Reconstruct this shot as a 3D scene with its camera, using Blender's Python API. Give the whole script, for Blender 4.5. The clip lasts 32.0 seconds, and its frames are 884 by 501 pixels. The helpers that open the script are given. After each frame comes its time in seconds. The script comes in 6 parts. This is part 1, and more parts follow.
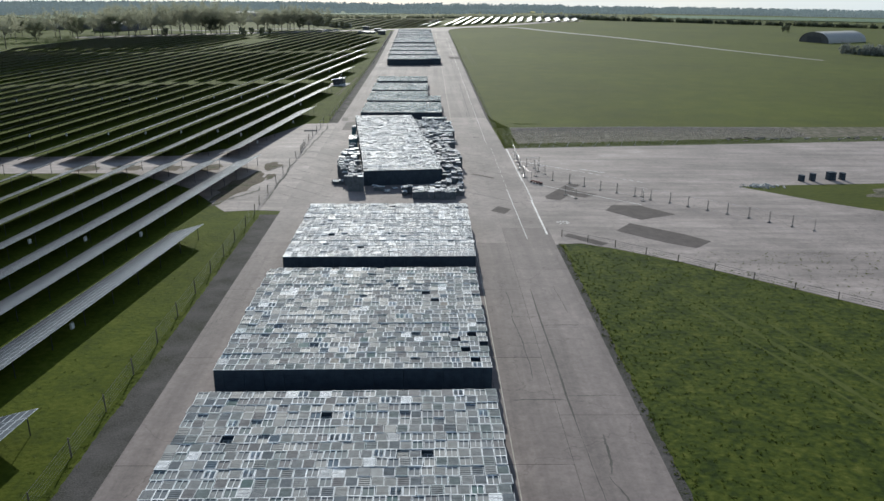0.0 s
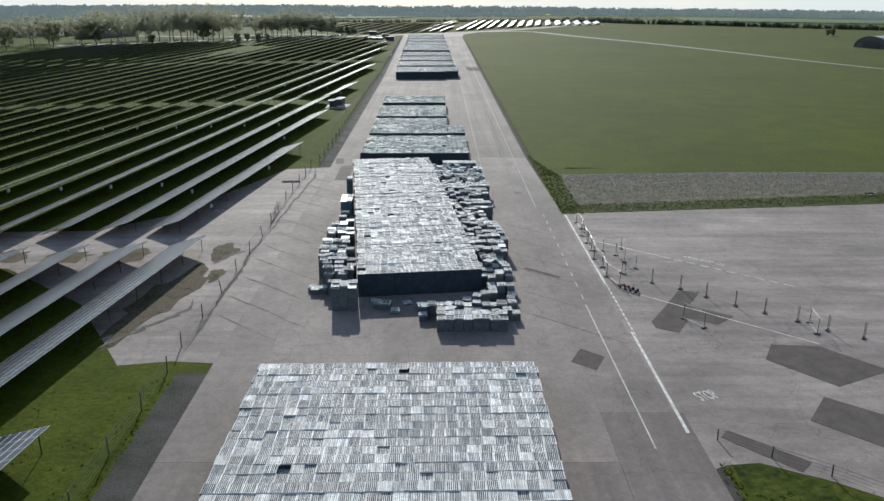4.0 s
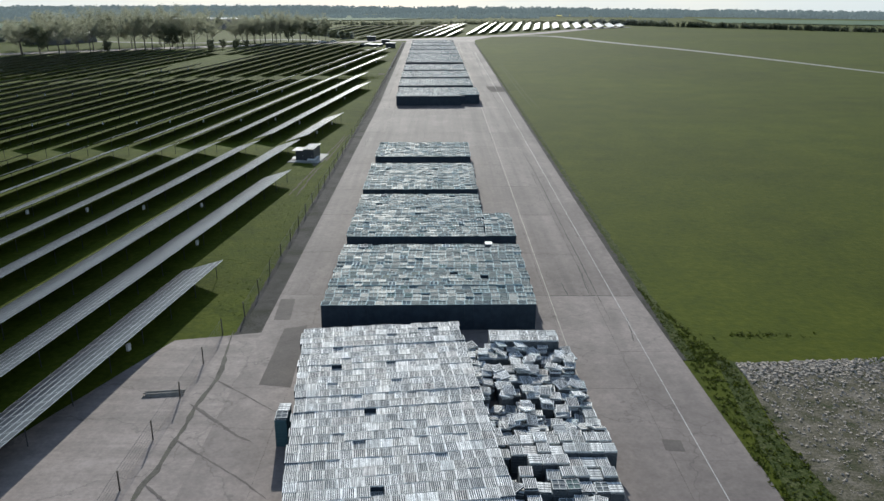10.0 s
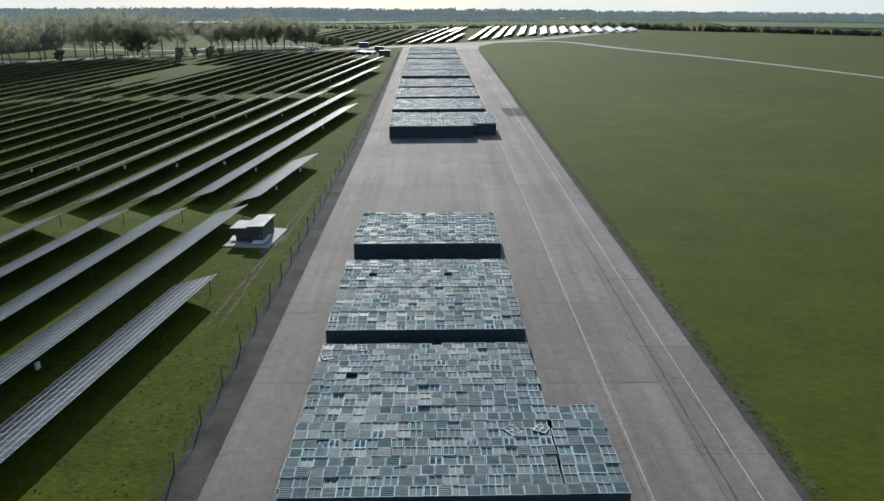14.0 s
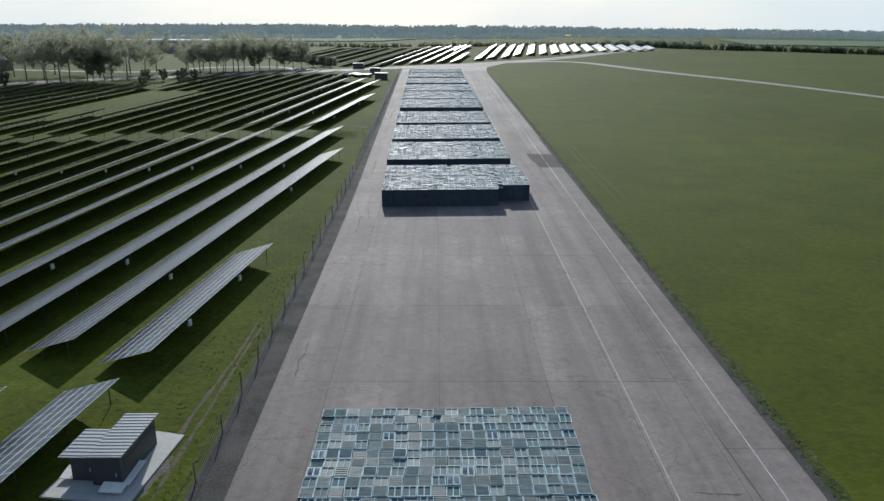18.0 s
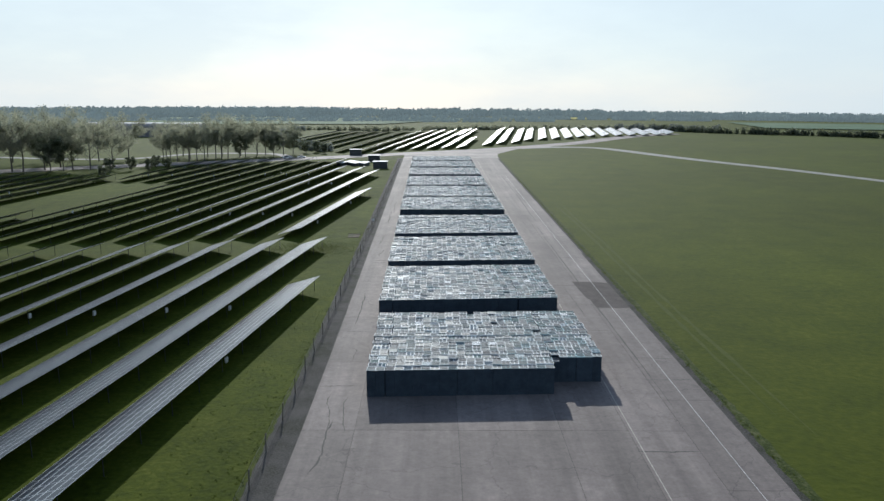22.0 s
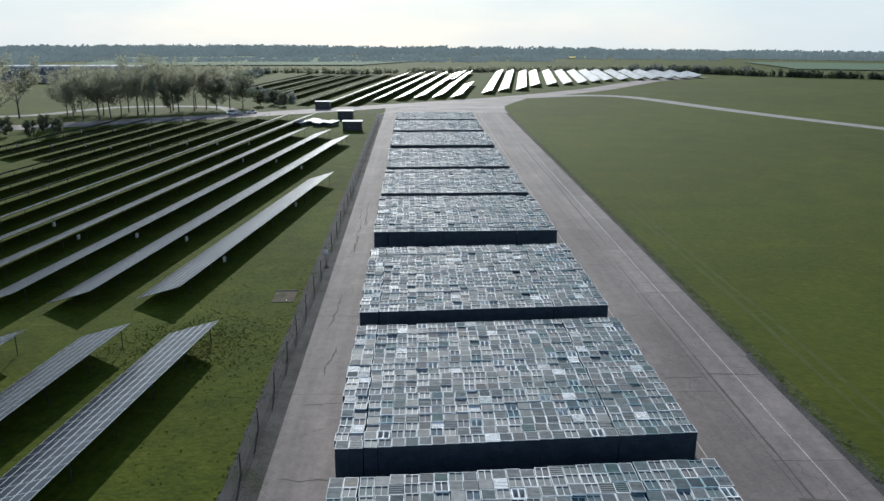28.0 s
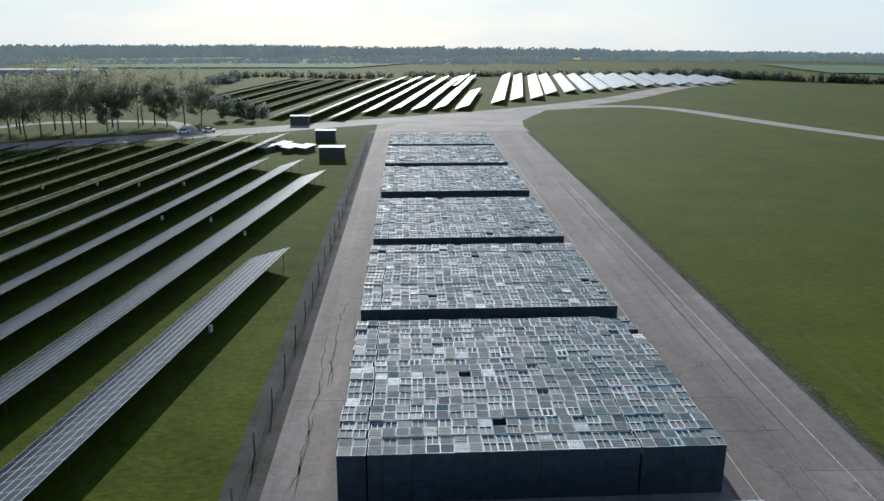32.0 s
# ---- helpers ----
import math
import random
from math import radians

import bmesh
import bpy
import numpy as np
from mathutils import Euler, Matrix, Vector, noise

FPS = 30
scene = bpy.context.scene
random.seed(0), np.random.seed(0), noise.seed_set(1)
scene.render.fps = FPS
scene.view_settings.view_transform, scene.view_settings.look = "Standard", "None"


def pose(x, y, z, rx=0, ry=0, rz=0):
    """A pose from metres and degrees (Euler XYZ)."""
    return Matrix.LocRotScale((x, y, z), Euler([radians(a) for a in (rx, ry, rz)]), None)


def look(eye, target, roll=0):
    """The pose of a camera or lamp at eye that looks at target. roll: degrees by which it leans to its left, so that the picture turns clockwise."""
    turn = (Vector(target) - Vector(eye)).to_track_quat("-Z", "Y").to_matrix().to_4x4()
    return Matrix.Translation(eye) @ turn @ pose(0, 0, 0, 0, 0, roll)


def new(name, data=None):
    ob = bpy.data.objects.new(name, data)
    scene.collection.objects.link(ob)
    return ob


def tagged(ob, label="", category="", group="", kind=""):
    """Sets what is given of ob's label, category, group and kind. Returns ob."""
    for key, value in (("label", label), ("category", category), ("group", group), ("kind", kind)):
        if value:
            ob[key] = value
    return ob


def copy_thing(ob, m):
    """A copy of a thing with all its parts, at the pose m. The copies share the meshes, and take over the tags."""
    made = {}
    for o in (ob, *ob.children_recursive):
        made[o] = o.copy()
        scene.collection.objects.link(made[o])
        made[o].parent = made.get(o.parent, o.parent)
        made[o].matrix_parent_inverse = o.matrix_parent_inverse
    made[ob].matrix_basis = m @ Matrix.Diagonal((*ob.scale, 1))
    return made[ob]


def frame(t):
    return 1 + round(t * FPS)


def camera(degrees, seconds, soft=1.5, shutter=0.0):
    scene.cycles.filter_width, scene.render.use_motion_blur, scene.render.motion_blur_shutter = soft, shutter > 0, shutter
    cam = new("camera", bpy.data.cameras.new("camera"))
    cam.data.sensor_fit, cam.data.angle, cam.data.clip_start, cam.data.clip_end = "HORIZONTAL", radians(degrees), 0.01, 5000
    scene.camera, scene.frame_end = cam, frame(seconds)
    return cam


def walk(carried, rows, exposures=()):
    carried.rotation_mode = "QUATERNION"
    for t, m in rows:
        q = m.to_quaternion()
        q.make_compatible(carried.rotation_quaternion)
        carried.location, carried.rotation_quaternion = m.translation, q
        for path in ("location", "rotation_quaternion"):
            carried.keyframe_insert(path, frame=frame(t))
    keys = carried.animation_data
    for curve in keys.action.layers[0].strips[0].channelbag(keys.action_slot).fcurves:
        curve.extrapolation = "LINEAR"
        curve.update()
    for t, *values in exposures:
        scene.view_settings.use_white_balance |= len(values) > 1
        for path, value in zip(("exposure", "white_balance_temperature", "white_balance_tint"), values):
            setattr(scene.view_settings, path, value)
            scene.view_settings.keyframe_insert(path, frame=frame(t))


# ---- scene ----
cam = camera(59.94, 32.0)
# seconds, x, y, z, yaw, pitch, lean: metres and degrees, y along the runway
ROWS = [
    (0.0, 3.51, 0.06, 38.70, -1.19, -19.02, 0.51),
    (0.5, 3.14, 7.67, 38.59, -1.11, -19.07, 0.44),
    (1.0, 2.77, 15.28, 38.48, -1.04, -19.13, 0.39),
    (1.5, 2.40, 22.88, 38.37, -1.04, -19.13, 0.42),
    (2.0, 2.04, 30.46, 38.26, -1.08, -19.07, 0.43),
    (2.5, 1.69, 38.03, 38.16, -1.97, -18.98, 0.38),
    (3.0, 1.34, 45.58, 38.05, -2.05, -18.89, 0.28),
    (3.5, 0.99, 53.11, 37.94, -1.12, -18.85, 0.24),
    (5.5, -0.36, 83.05, 37.50, 0.00, -18.93, 0.27),
    (6.0, -0.68, 90.47, 37.39, -0.04, -18.76, 0.33),
    (6.5, -1.00, 97.86, 37.28, 0.00, -18.78, 0.38),
    (7.0, -1.32, 105.23, 37.17, -0.03, -18.85, 0.36),
    (7.5, -1.64, 112.63, 37.06, -0.07, -18.86, 0.35),
    (8.0, -1.95, 120.07, 36.96, -0.15, -18.85, 0.39),
    (8.5, -2.26, 127.57, 36.85, -0.16, -18.83, 0.41),
    (9.0, -2.56, 135.12, 36.74, -0.20, -18.85, 0.38),
    (9.5, -2.87, 142.69, 36.63, -0.24, -18.88, 0.28),
    (10.0, -3.17, 150.26, 36.52, -0.28, -18.84, 0.24),
    (10.5, -3.46, 157.82, 36.41, -0.33, -18.78, 0.23),
    (11.0, -3.76, 165.35, 36.30, -0.37, -18.77, 0.15),
    (11.5, -4.05, 172.88, 36.19, -0.37, -18.75, 0.12),
    (12.0, -4.33, 180.41, 36.08, -0.40, -18.71, 0.13),
    (12.5, -4.61, 187.94, 35.97, -0.39, -18.72, 0.13),
    (13.0, -4.89, 195.46, 35.87, -0.44, -18.75, 0.14),
    (13.5, -5.17, 202.95, 35.76, -0.50, -18.74, 0.17),
    (14.0, -5.44, 210.40, 35.65, -0.53, -18.69, 0.21),
    (14.5, -5.71, 217.81, 35.54, -0.63, -18.68, 0.22),
    (15.0, -5.97, 225.16, 35.43, -0.60, -18.74, 0.24),
    (15.5, -6.23, 232.48, 35.32, -0.64, -18.76, 0.25),
    (17.5, -7.24, 261.45, 34.88, -0.63, -20.81, 0.28),
    (18.0, -7.48, 268.58, 34.77, -0.58, -17.56, 0.31),
    (18.5, -7.72, 275.66, 34.67, -0.53, -12.32, 0.33),
    (19.0, -7.95, 282.65, 34.56, -0.51, -12.15, 0.31),
    (19.5, -8.18, 289.56, 34.45, -0.51, -12.11, 0.30),
    (20.0, -8.41, 296.37, 34.34, -0.51, -12.12, 0.32),
    (20.5, -8.63, 303.07, 34.23, -0.51, -11.20, 0.32),
    (21.0, -8.85, 309.72, 34.12, -0.46, -8.20, 0.29),
    (21.5, -9.06, 316.39, 34.01, -0.42, -10.05, 0.28),
    (22.0, -9.28, 323.14, 33.90, -0.39, -11.72, 0.34),
    (22.5, -9.49, 330.02, 33.79, -0.43, -11.92, 0.40),
    (23.0, -9.70, 337.02, 33.68, -0.44, -12.32, 0.40),
    (23.5, -9.91, 344.13, 33.57, -0.40, -13.62, 0.34),
    (24.0, -10.13, 351.31, 33.47, -0.38, -13.65, 0.30),
    (24.5, -10.33, 358.56, 33.36, -0.44, -13.67, 0.30),
    (26.5, -11.16, 388.23, 32.92, -0.55, -16.16, 0.34),
    (27.0, -11.36, 395.84, 32.81, -1.11, -16.17, 0.35),
    (27.5, -11.57, 403.53, 32.70, -1.19, -16.16, 0.33),
    (28.0, -11.77, 411.31, 32.59, -1.53, -16.14, 0.28),
    (28.5, -11.97, 419.16, 32.48, -1.75, -16.15, 0.18),
    (29.0, -12.17, 427.04, 32.37, -1.77, -16.16, 0.14),
    (29.5, -12.37, 434.92, 32.27, -1.81, -16.15, 0.17),
    (30.0, -12.56, 442.75, 32.16, -1.82, -16.12, 0.23),
    (30.5, -12.75, 450.50, 32.05, -1.87, -16.10, 0.30),
    (31.0, -12.94, 458.17, 31.94, -1.93, -16.12, 0.35),
    (31.5, -13.12, 466.12, 31.83, -1.97, -16.14, 0.41),
    (32.0, -13.31, 474.20, 31.72, -1.89, -16.11, 0.39),
]
walk(cam, [(t, pose(x, y, z, 0, 0, yaw) @ pose(0, 0, 0, 90 + pitch) @ pose(0, 0, 0, 0, 0, lean)) for t, x, y, z, yaw, pitch, lean in ROWS],
     exposures=[(0.0, 0.02, 6420, 6), (13.0, 0.0, 6380, 5), (19.0, -0.03, 6160, 6)])

# ---- world, sun, exposure ----
SUN_EL, SUN_AZ = radians(23.5), radians(-7.5)
world = bpy.data.worlds.new("world")
scene.world = world
world.use_nodes = True
wn, wl = world.node_tree.nodes, world.node_tree.links
wn.clear()
w_out = wn.new("ShaderNodeOutputWorld")
w_bg = wn.new("ShaderNodeBackground")
w_sky = wn.new("ShaderNodeTexSky")
w_sky.sky_type = "NISHITA"
w_sky.sun_disc = False
w_sky.sun_elevation, w_sky.sun_rotation = SUN_EL, SUN_AZ
w_sky.air_density, w_sky.dust_density, w_sky.ozone_density = 1.0, 0.6, 2.5
w_bg.inputs["Strength"].default_value = 0.15
# thin broken cloud and haze, densest low down all round
w_tc = wn.new("ShaderNodeTexCoord")
w_map = wn.new("ShaderNodeMapping")
w_map.inputs["Scale"].default_value = (1.0, 1.0, 3.2)
w_noise = wn.new("ShaderNodeTexNoise")
w_noise.inputs["Scale"].default_value = 2.6
w_noise.inputs["Detail"].default_value = 7.0
w_noise.inputs["Roughness"].default_value = 0.6
w_ramp = wn.new("ShaderNodeValToRGB")
w_ramp.color_ramp.elements[0].position, w_ramp.color_ramp.elements[1].position = 0.30, 0.62
w_ramp.color_ramp.elements[0].color = (0.90, 0.90, 0.90, 1)
w_mix = wn.new("ShaderNodeMix")
w_mix.data_type = "RGBA"
w_mul = wn.new("ShaderNodeMath")
w_mul.operation = "MULTIPLY"
w_sep = wn.new("ShaderNodeSeparateXYZ")
w_thin = wn.new("ShaderNodeMapRange")
w_thin.interpolation_type = "SMOOTHSTEP"
w_thin.inputs["From Min"].default_value, w_thin.inputs["From Max"].default_value = 0.10, 0.50
w_thin.inputs["To Min"].default_value, w_thin.inputs["To Max"].default_value = 0.92, 0.09
wl.new(w_tc.outputs["Generated"], w_sep.inputs["Vector"])
wl.new(w_sep.outputs["Z"], w_thin.inputs["Value"])
wl.new(w_thin.outputs["Result"], w_mul.inputs[1])
wl.new(w_tc.outputs["Generated"], w_map.inputs["Vector"])
wl.new(w_map.outputs["Vector"], w_noise.inputs["Vector"])
wl.new(w_noise.outputs["Fac"], w_ramp.inputs["Fac"])
wl.new(w_ramp.outputs["Color"], w_mul.inputs[0])
wl.new(w_mul.outputs[0], w_mix.inputs["Factor"])
wl.new(w_sky.outputs["Color"], w_mix.inputs[6])
w_mix.inputs[7].default_value = (4.75, 5.3, 5.75, 1)
wl.new(w_mix.outputs[2], w_bg.inputs["Color"])
wl.new(w_bg.outputs["Background"], w_out.inputs["Surface"])

sun_data = bpy.data.lights.new("sun", "SUN")
sun_data.energy, sun_data.angle, sun_data.color = 5.0, radians(0.6), (1.0, 0.965, 0.91)
sun = new("sun", sun_data)
sun_dir = Vector((math.sin(SUN_AZ) * math.cos(SUN_EL), math.cos(SUN_AZ) * math.cos(SUN_EL), math.sin(SUN_EL)))
sun.matrix_basis = look(sun_dir * 300, (0, 0, 0))
sun["kind"] = "structure"


# ---- materials ----
def mat(name, stops, scale=1.0, rough=0.8, fine=None, bump=0.0, bump_scale=8.0, rand=None, rand_amp=0.0, metal=0.0, spec=0.5, stretch=(1, 1, 1), detail=6.0, big=None):
    """stops: (position, rgb) of a ramp driven by noise; fine: (scale, amount) of a finer second noise; big: (scale, low, high) of a wide third one; rand: object or island."""
    m = bpy.data.materials.new(name)
    m.use_nodes = True
    n, l = m.node_tree.nodes, m.node_tree.links
    bsdf = n["Principled BSDF"]
    geo = n.new("ShaderNodeNewGeometry")
    mp = n.new("ShaderNodeMapping")
    mp.inputs["Scale"].default_value = stretch
    l.new(geo.outputs["Position"], mp.inputs["Vector"])
    t1 = n.new("ShaderNodeTexNoise")
    t1.inputs["Scale"].default_value, t1.inputs["Detail"].default_value = scale, detail
    t1.inputs["Roughness"].default_value = 0.62
    l.new(mp.outputs["Vector"], t1.inputs["Vector"])
    fac = t1.outputs["Fac"]
    if fine:
        t2 = n.new("ShaderNodeTexNoise")
        t2.inputs["Scale"].default_value, t2.inputs["Detail"].default_value = fine[0], 3.0
        l.new(mp.outputs["Vector"], t2.inputs["Vector"])
        ma = n.new("ShaderNodeMath")
        ma.operation = "MULTIPLY_ADD"
        l.new(t2.outputs["Fac"], ma.inputs[0])
        ma.inputs[1].default_value = fine[1]
        l.new(fac, ma.inputs[2])
        sb = n.new("ShaderNodeMath")
        sb.operation = "SUBTRACT"
        l.new(ma.outputs[0], sb.inputs[0])
        sb.inputs[1].default_value = fine[1] / 2
        fac = sb.outputs[0]
    if rand:
        if rand == "object":
            src = n.new("ShaderNodeObjectInfo").outputs["Random"]
        else:
            src = geo.outputs["Random Per Island"]
        ma = n.new("ShaderNodeMath")
        ma.operation = "MULTIPLY_ADD"
        l.new(src, ma.inputs[0])
        ma.inputs[1].default_value = rand_amp
        l.new(fac, ma.inputs[2])
        sb = n.new("ShaderNodeMath")
        sb.operation = "SUBTRACT"
        l.new(ma.outputs[0], sb.inputs[0])
        sb.inputs[1].default_value = rand_amp / 2
        fac = sb.outputs[0]
    ramp = n.new("ShaderNodeValToRGB")
    while len(ramp.color_ramp.elements) < len(stops):
        ramp.color_ramp.elements.new(0.5)
    for e, (p, c) in zip(ramp.color_ramp.elements, stops):
        e.position, e.color = p, (*c, 1)
    l.new(fac, ramp.inputs["Fac"])
    col = ramp.outputs["Color"]
    if big:
        t3 = n.new("ShaderNodeTexNoise")
        t3.inputs["Scale"].default_value, t3.inputs["Detail"].default_value = big[0], 4.0
        l.new(geo.outputs["Position"], t3.inputs["Vector"])
        mr = n.new("ShaderNodeMapRange")
        mr.inputs["From Min"].default_value, mr.inputs["From Max"].default_value = 0.3, 0.7
        mr.inputs["To Min"].default_value, mr.inputs["To Max"].default_value = big[1], big[2]
        l.new(t3.outputs["Fac"], mr.inputs["Value"])
        vm = n.new("ShaderNodeVectorMath")
        vm.operation = "SCALE"
        l.new(col, vm.inputs[0])
        l.new(mr.outputs["Result"], vm.inputs["Scale"])
        col = vm.outputs[0]
    l.new(col, bsdf.inputs["Base Color"])
    bsdf.inputs["Roughness"].default_value = rough
    bsdf.inputs["Metallic"].default_value = metal
    bsdf.inputs["Specular IOR Level"].default_value = spec
    if bump:
        tb = n.new("ShaderNodeTexNoise")
        tb.inputs["Scale"].default_value, tb.inputs["Detail"].default_value = bump_scale, 4.0
        l.new(mp.outputs["Vector"], tb.inputs["Vector"])
        bp = n.new("ShaderNodeBump")
        bp.inputs["Strength"].default_value, bp.inputs["Distance"].default_value = bump, 0.1
        l.new(tb.outputs["Fac"], bp.inputs["Height"])
        l.new(bp.outputs["Normal"], bsdf.inputs["Normal"])
    return m


def stained(name, rgb, streak, amount, src):
    """Old concrete: grain, broad weathering, long rubber streaks in one direction, hairline cracks."""
    m = bpy.data.materials.new(name)
    m.use_nodes = True
    n, l = m.node_tree.nodes, m.node_tree.links
    bsdf = n["Principled BSDF"]
    pos = n.new("ShaderNodeNewGeometry").outputs["Position"]

    def noise_of(scale, detail, lo, hi, f0=0.3, f1=0.7, stretch=None):
        v = pos
        if stretch:
            mp = n.new("ShaderNodeMapping")
            mp.inputs["Scale"].default_value = stretch
            l.new(pos, mp.inputs["Vector"])
            v = mp.outputs["Vector"]
        t = n.new("ShaderNodeTexNoise")
        t.inputs["Scale"].default_value, t.inputs["Detail"].default_value = scale, detail
        t.inputs["Roughness"].default_value = 0.65
        l.new(v, t.inputs["Vector"])
        r = n.new("ShaderNodeMapRange")
        r.inputs["From Min"].default_value, r.inputs["From Max"].default_value = f0, f1
        r.inputs["To Min"].default_value, r.inputs["To Max"].default_value = lo, hi
        l.new(t.outputs["Fac"], r.inputs["Value"])
        return r.outputs["Result"]

    def times(a, b):
        x = n.new("ShaderNodeMath")
        x.operation = "MULTIPLY"
        l.new(a, x.inputs[0])
        l.new(b, x.inputs[1])
        return x.outputs[0]

    k = times(noise_of(0.05, 5, 1 - amount, 1 + amount), noise_of(3.0, 4, 0.88, 1.12))
    k = times(k, noise_of(0.32, 5, 0.70, 1.10, 0.30, 0.60, streak))
    k = times(k, noise_of(0.9, 6, 0.86, 1.16))
    k = times(k, noise_of(0.11, 6, 1.0, 1.30, 0.56, 0.70, tuple(0.5 + 0.5 * s for s in streak)))
    k = times(k, noise_of(0.55, 3, 0.80, 1.0, 0.27, 0.36, tuple(s ** 1.4 for s in streak)))
    vor = n.new("ShaderNodeTexVoronoi")
    vor.feature = "DISTANCE_TO_EDGE"
    vor.inputs["Scale"].default_value = 0.075
    warp = n.new("ShaderNodeTexNoise")
    warp.inputs["Scale"].default_value, warp.inputs["Detail"].default_value = 0.35, 5
    add = n.new("ShaderNodeVectorMath")
    add.operation = "MULTIPLY_ADD"
    l.new(pos, warp.inputs["Vector"])
    l.new(warp.outputs["Color"], add.inputs[0])
    add.inputs[1].default_value = (4, 4, 4)
    l.new(pos, add.inputs[2])
    l.new(add.outputs[0], vor.inputs["Vector"])
    cr = n.new("ShaderNodeMapRange")
    cr.inputs["From Min"].default_value, cr.inputs["From Max"].default_value = 0.002, 0.006
    cr.inputs["To Min"].default_value, cr.inputs["To Max"].default_value = 0.76, 1.0
    l.new(vor.outputs["Distance"], cr.inputs["Value"])
    k = times(k, cr.outputs["Result"])
    if src == "object":
        o = n.new("ShaderNodeMapRange")
        o.inputs["To Min"].default_value, o.inputs["To Max"].default_value = 0.90, 1.10
        l.new(n.new("ShaderNodeObjectInfo").outputs["Random"], o.inputs["Value"])
        k = times(k, o.outputs["Result"])
    vm = n.new("ShaderNodeVectorMath")
    vm.operation = "SCALE"
    vm.inputs[0].default_value = rgb
    l.new(k, vm.inputs["Scale"])
    l.new(vm.outputs[0], bsdf.inputs["Base Color"])
    bsdf.inputs["Roughness"].default_value = 0.85
    bsdf.inputs["Specular IOR Level"].default_value = 0.3
    bp = n.new("ShaderNodeBump")
    bp.inputs["Strength"].default_value, bp.inputs["Distance"].default_value = 0.2, 0.05
    tb = n.new("ShaderNodeTexNoise")
    tb.inputs["Scale"].default_value, tb.inputs["Detail"].default_value = 9.0, 4.0
    l.new(pos, tb.inputs["Vector"])
    l.new(tb.outputs["Fac"], bp.inputs["Height"])
    l.new(bp.outputs["Normal"], bsdf.inputs["Normal"])
    return m


def leafy(name, stops, thin=0.45):
    """Leaves that let light through."""
    m = mat(name, stops, 0.3, 0.85, rand="island", rand_amp=0.5, spec=0.2)
    n, l = m.node_tree.nodes, m.node_tree.links
    bsdf = n["Principled BSDF"]
    tr = n.new("ShaderNodeBsdfTranslucent")
    l.new(bsdf.inputs["Base Color"].links[0].from_socket, tr.inputs["Color"])
    mx = n.new("ShaderNodeMixShader")
    mx.inputs[0].default_value = thin
    l.new(bsdf.outputs[0], mx.inputs[1])
    l.new(tr.outputs[0], mx.inputs[2])
    l.new(mx.outputs[0], n["Material Output"].inputs["Surface"])
    return m


def plain(name, rgb, rough=0.6, metal=0.0, vary=0.12, scale=3.0):
    lo = tuple(c * (1 - vary) for c in rgb)
    hi = tuple(min(1, c * (1 + vary)) for c in rgb)
    return mat(name, [(0.3, lo), (0.7, hi)], scale, rough, metal=metal)


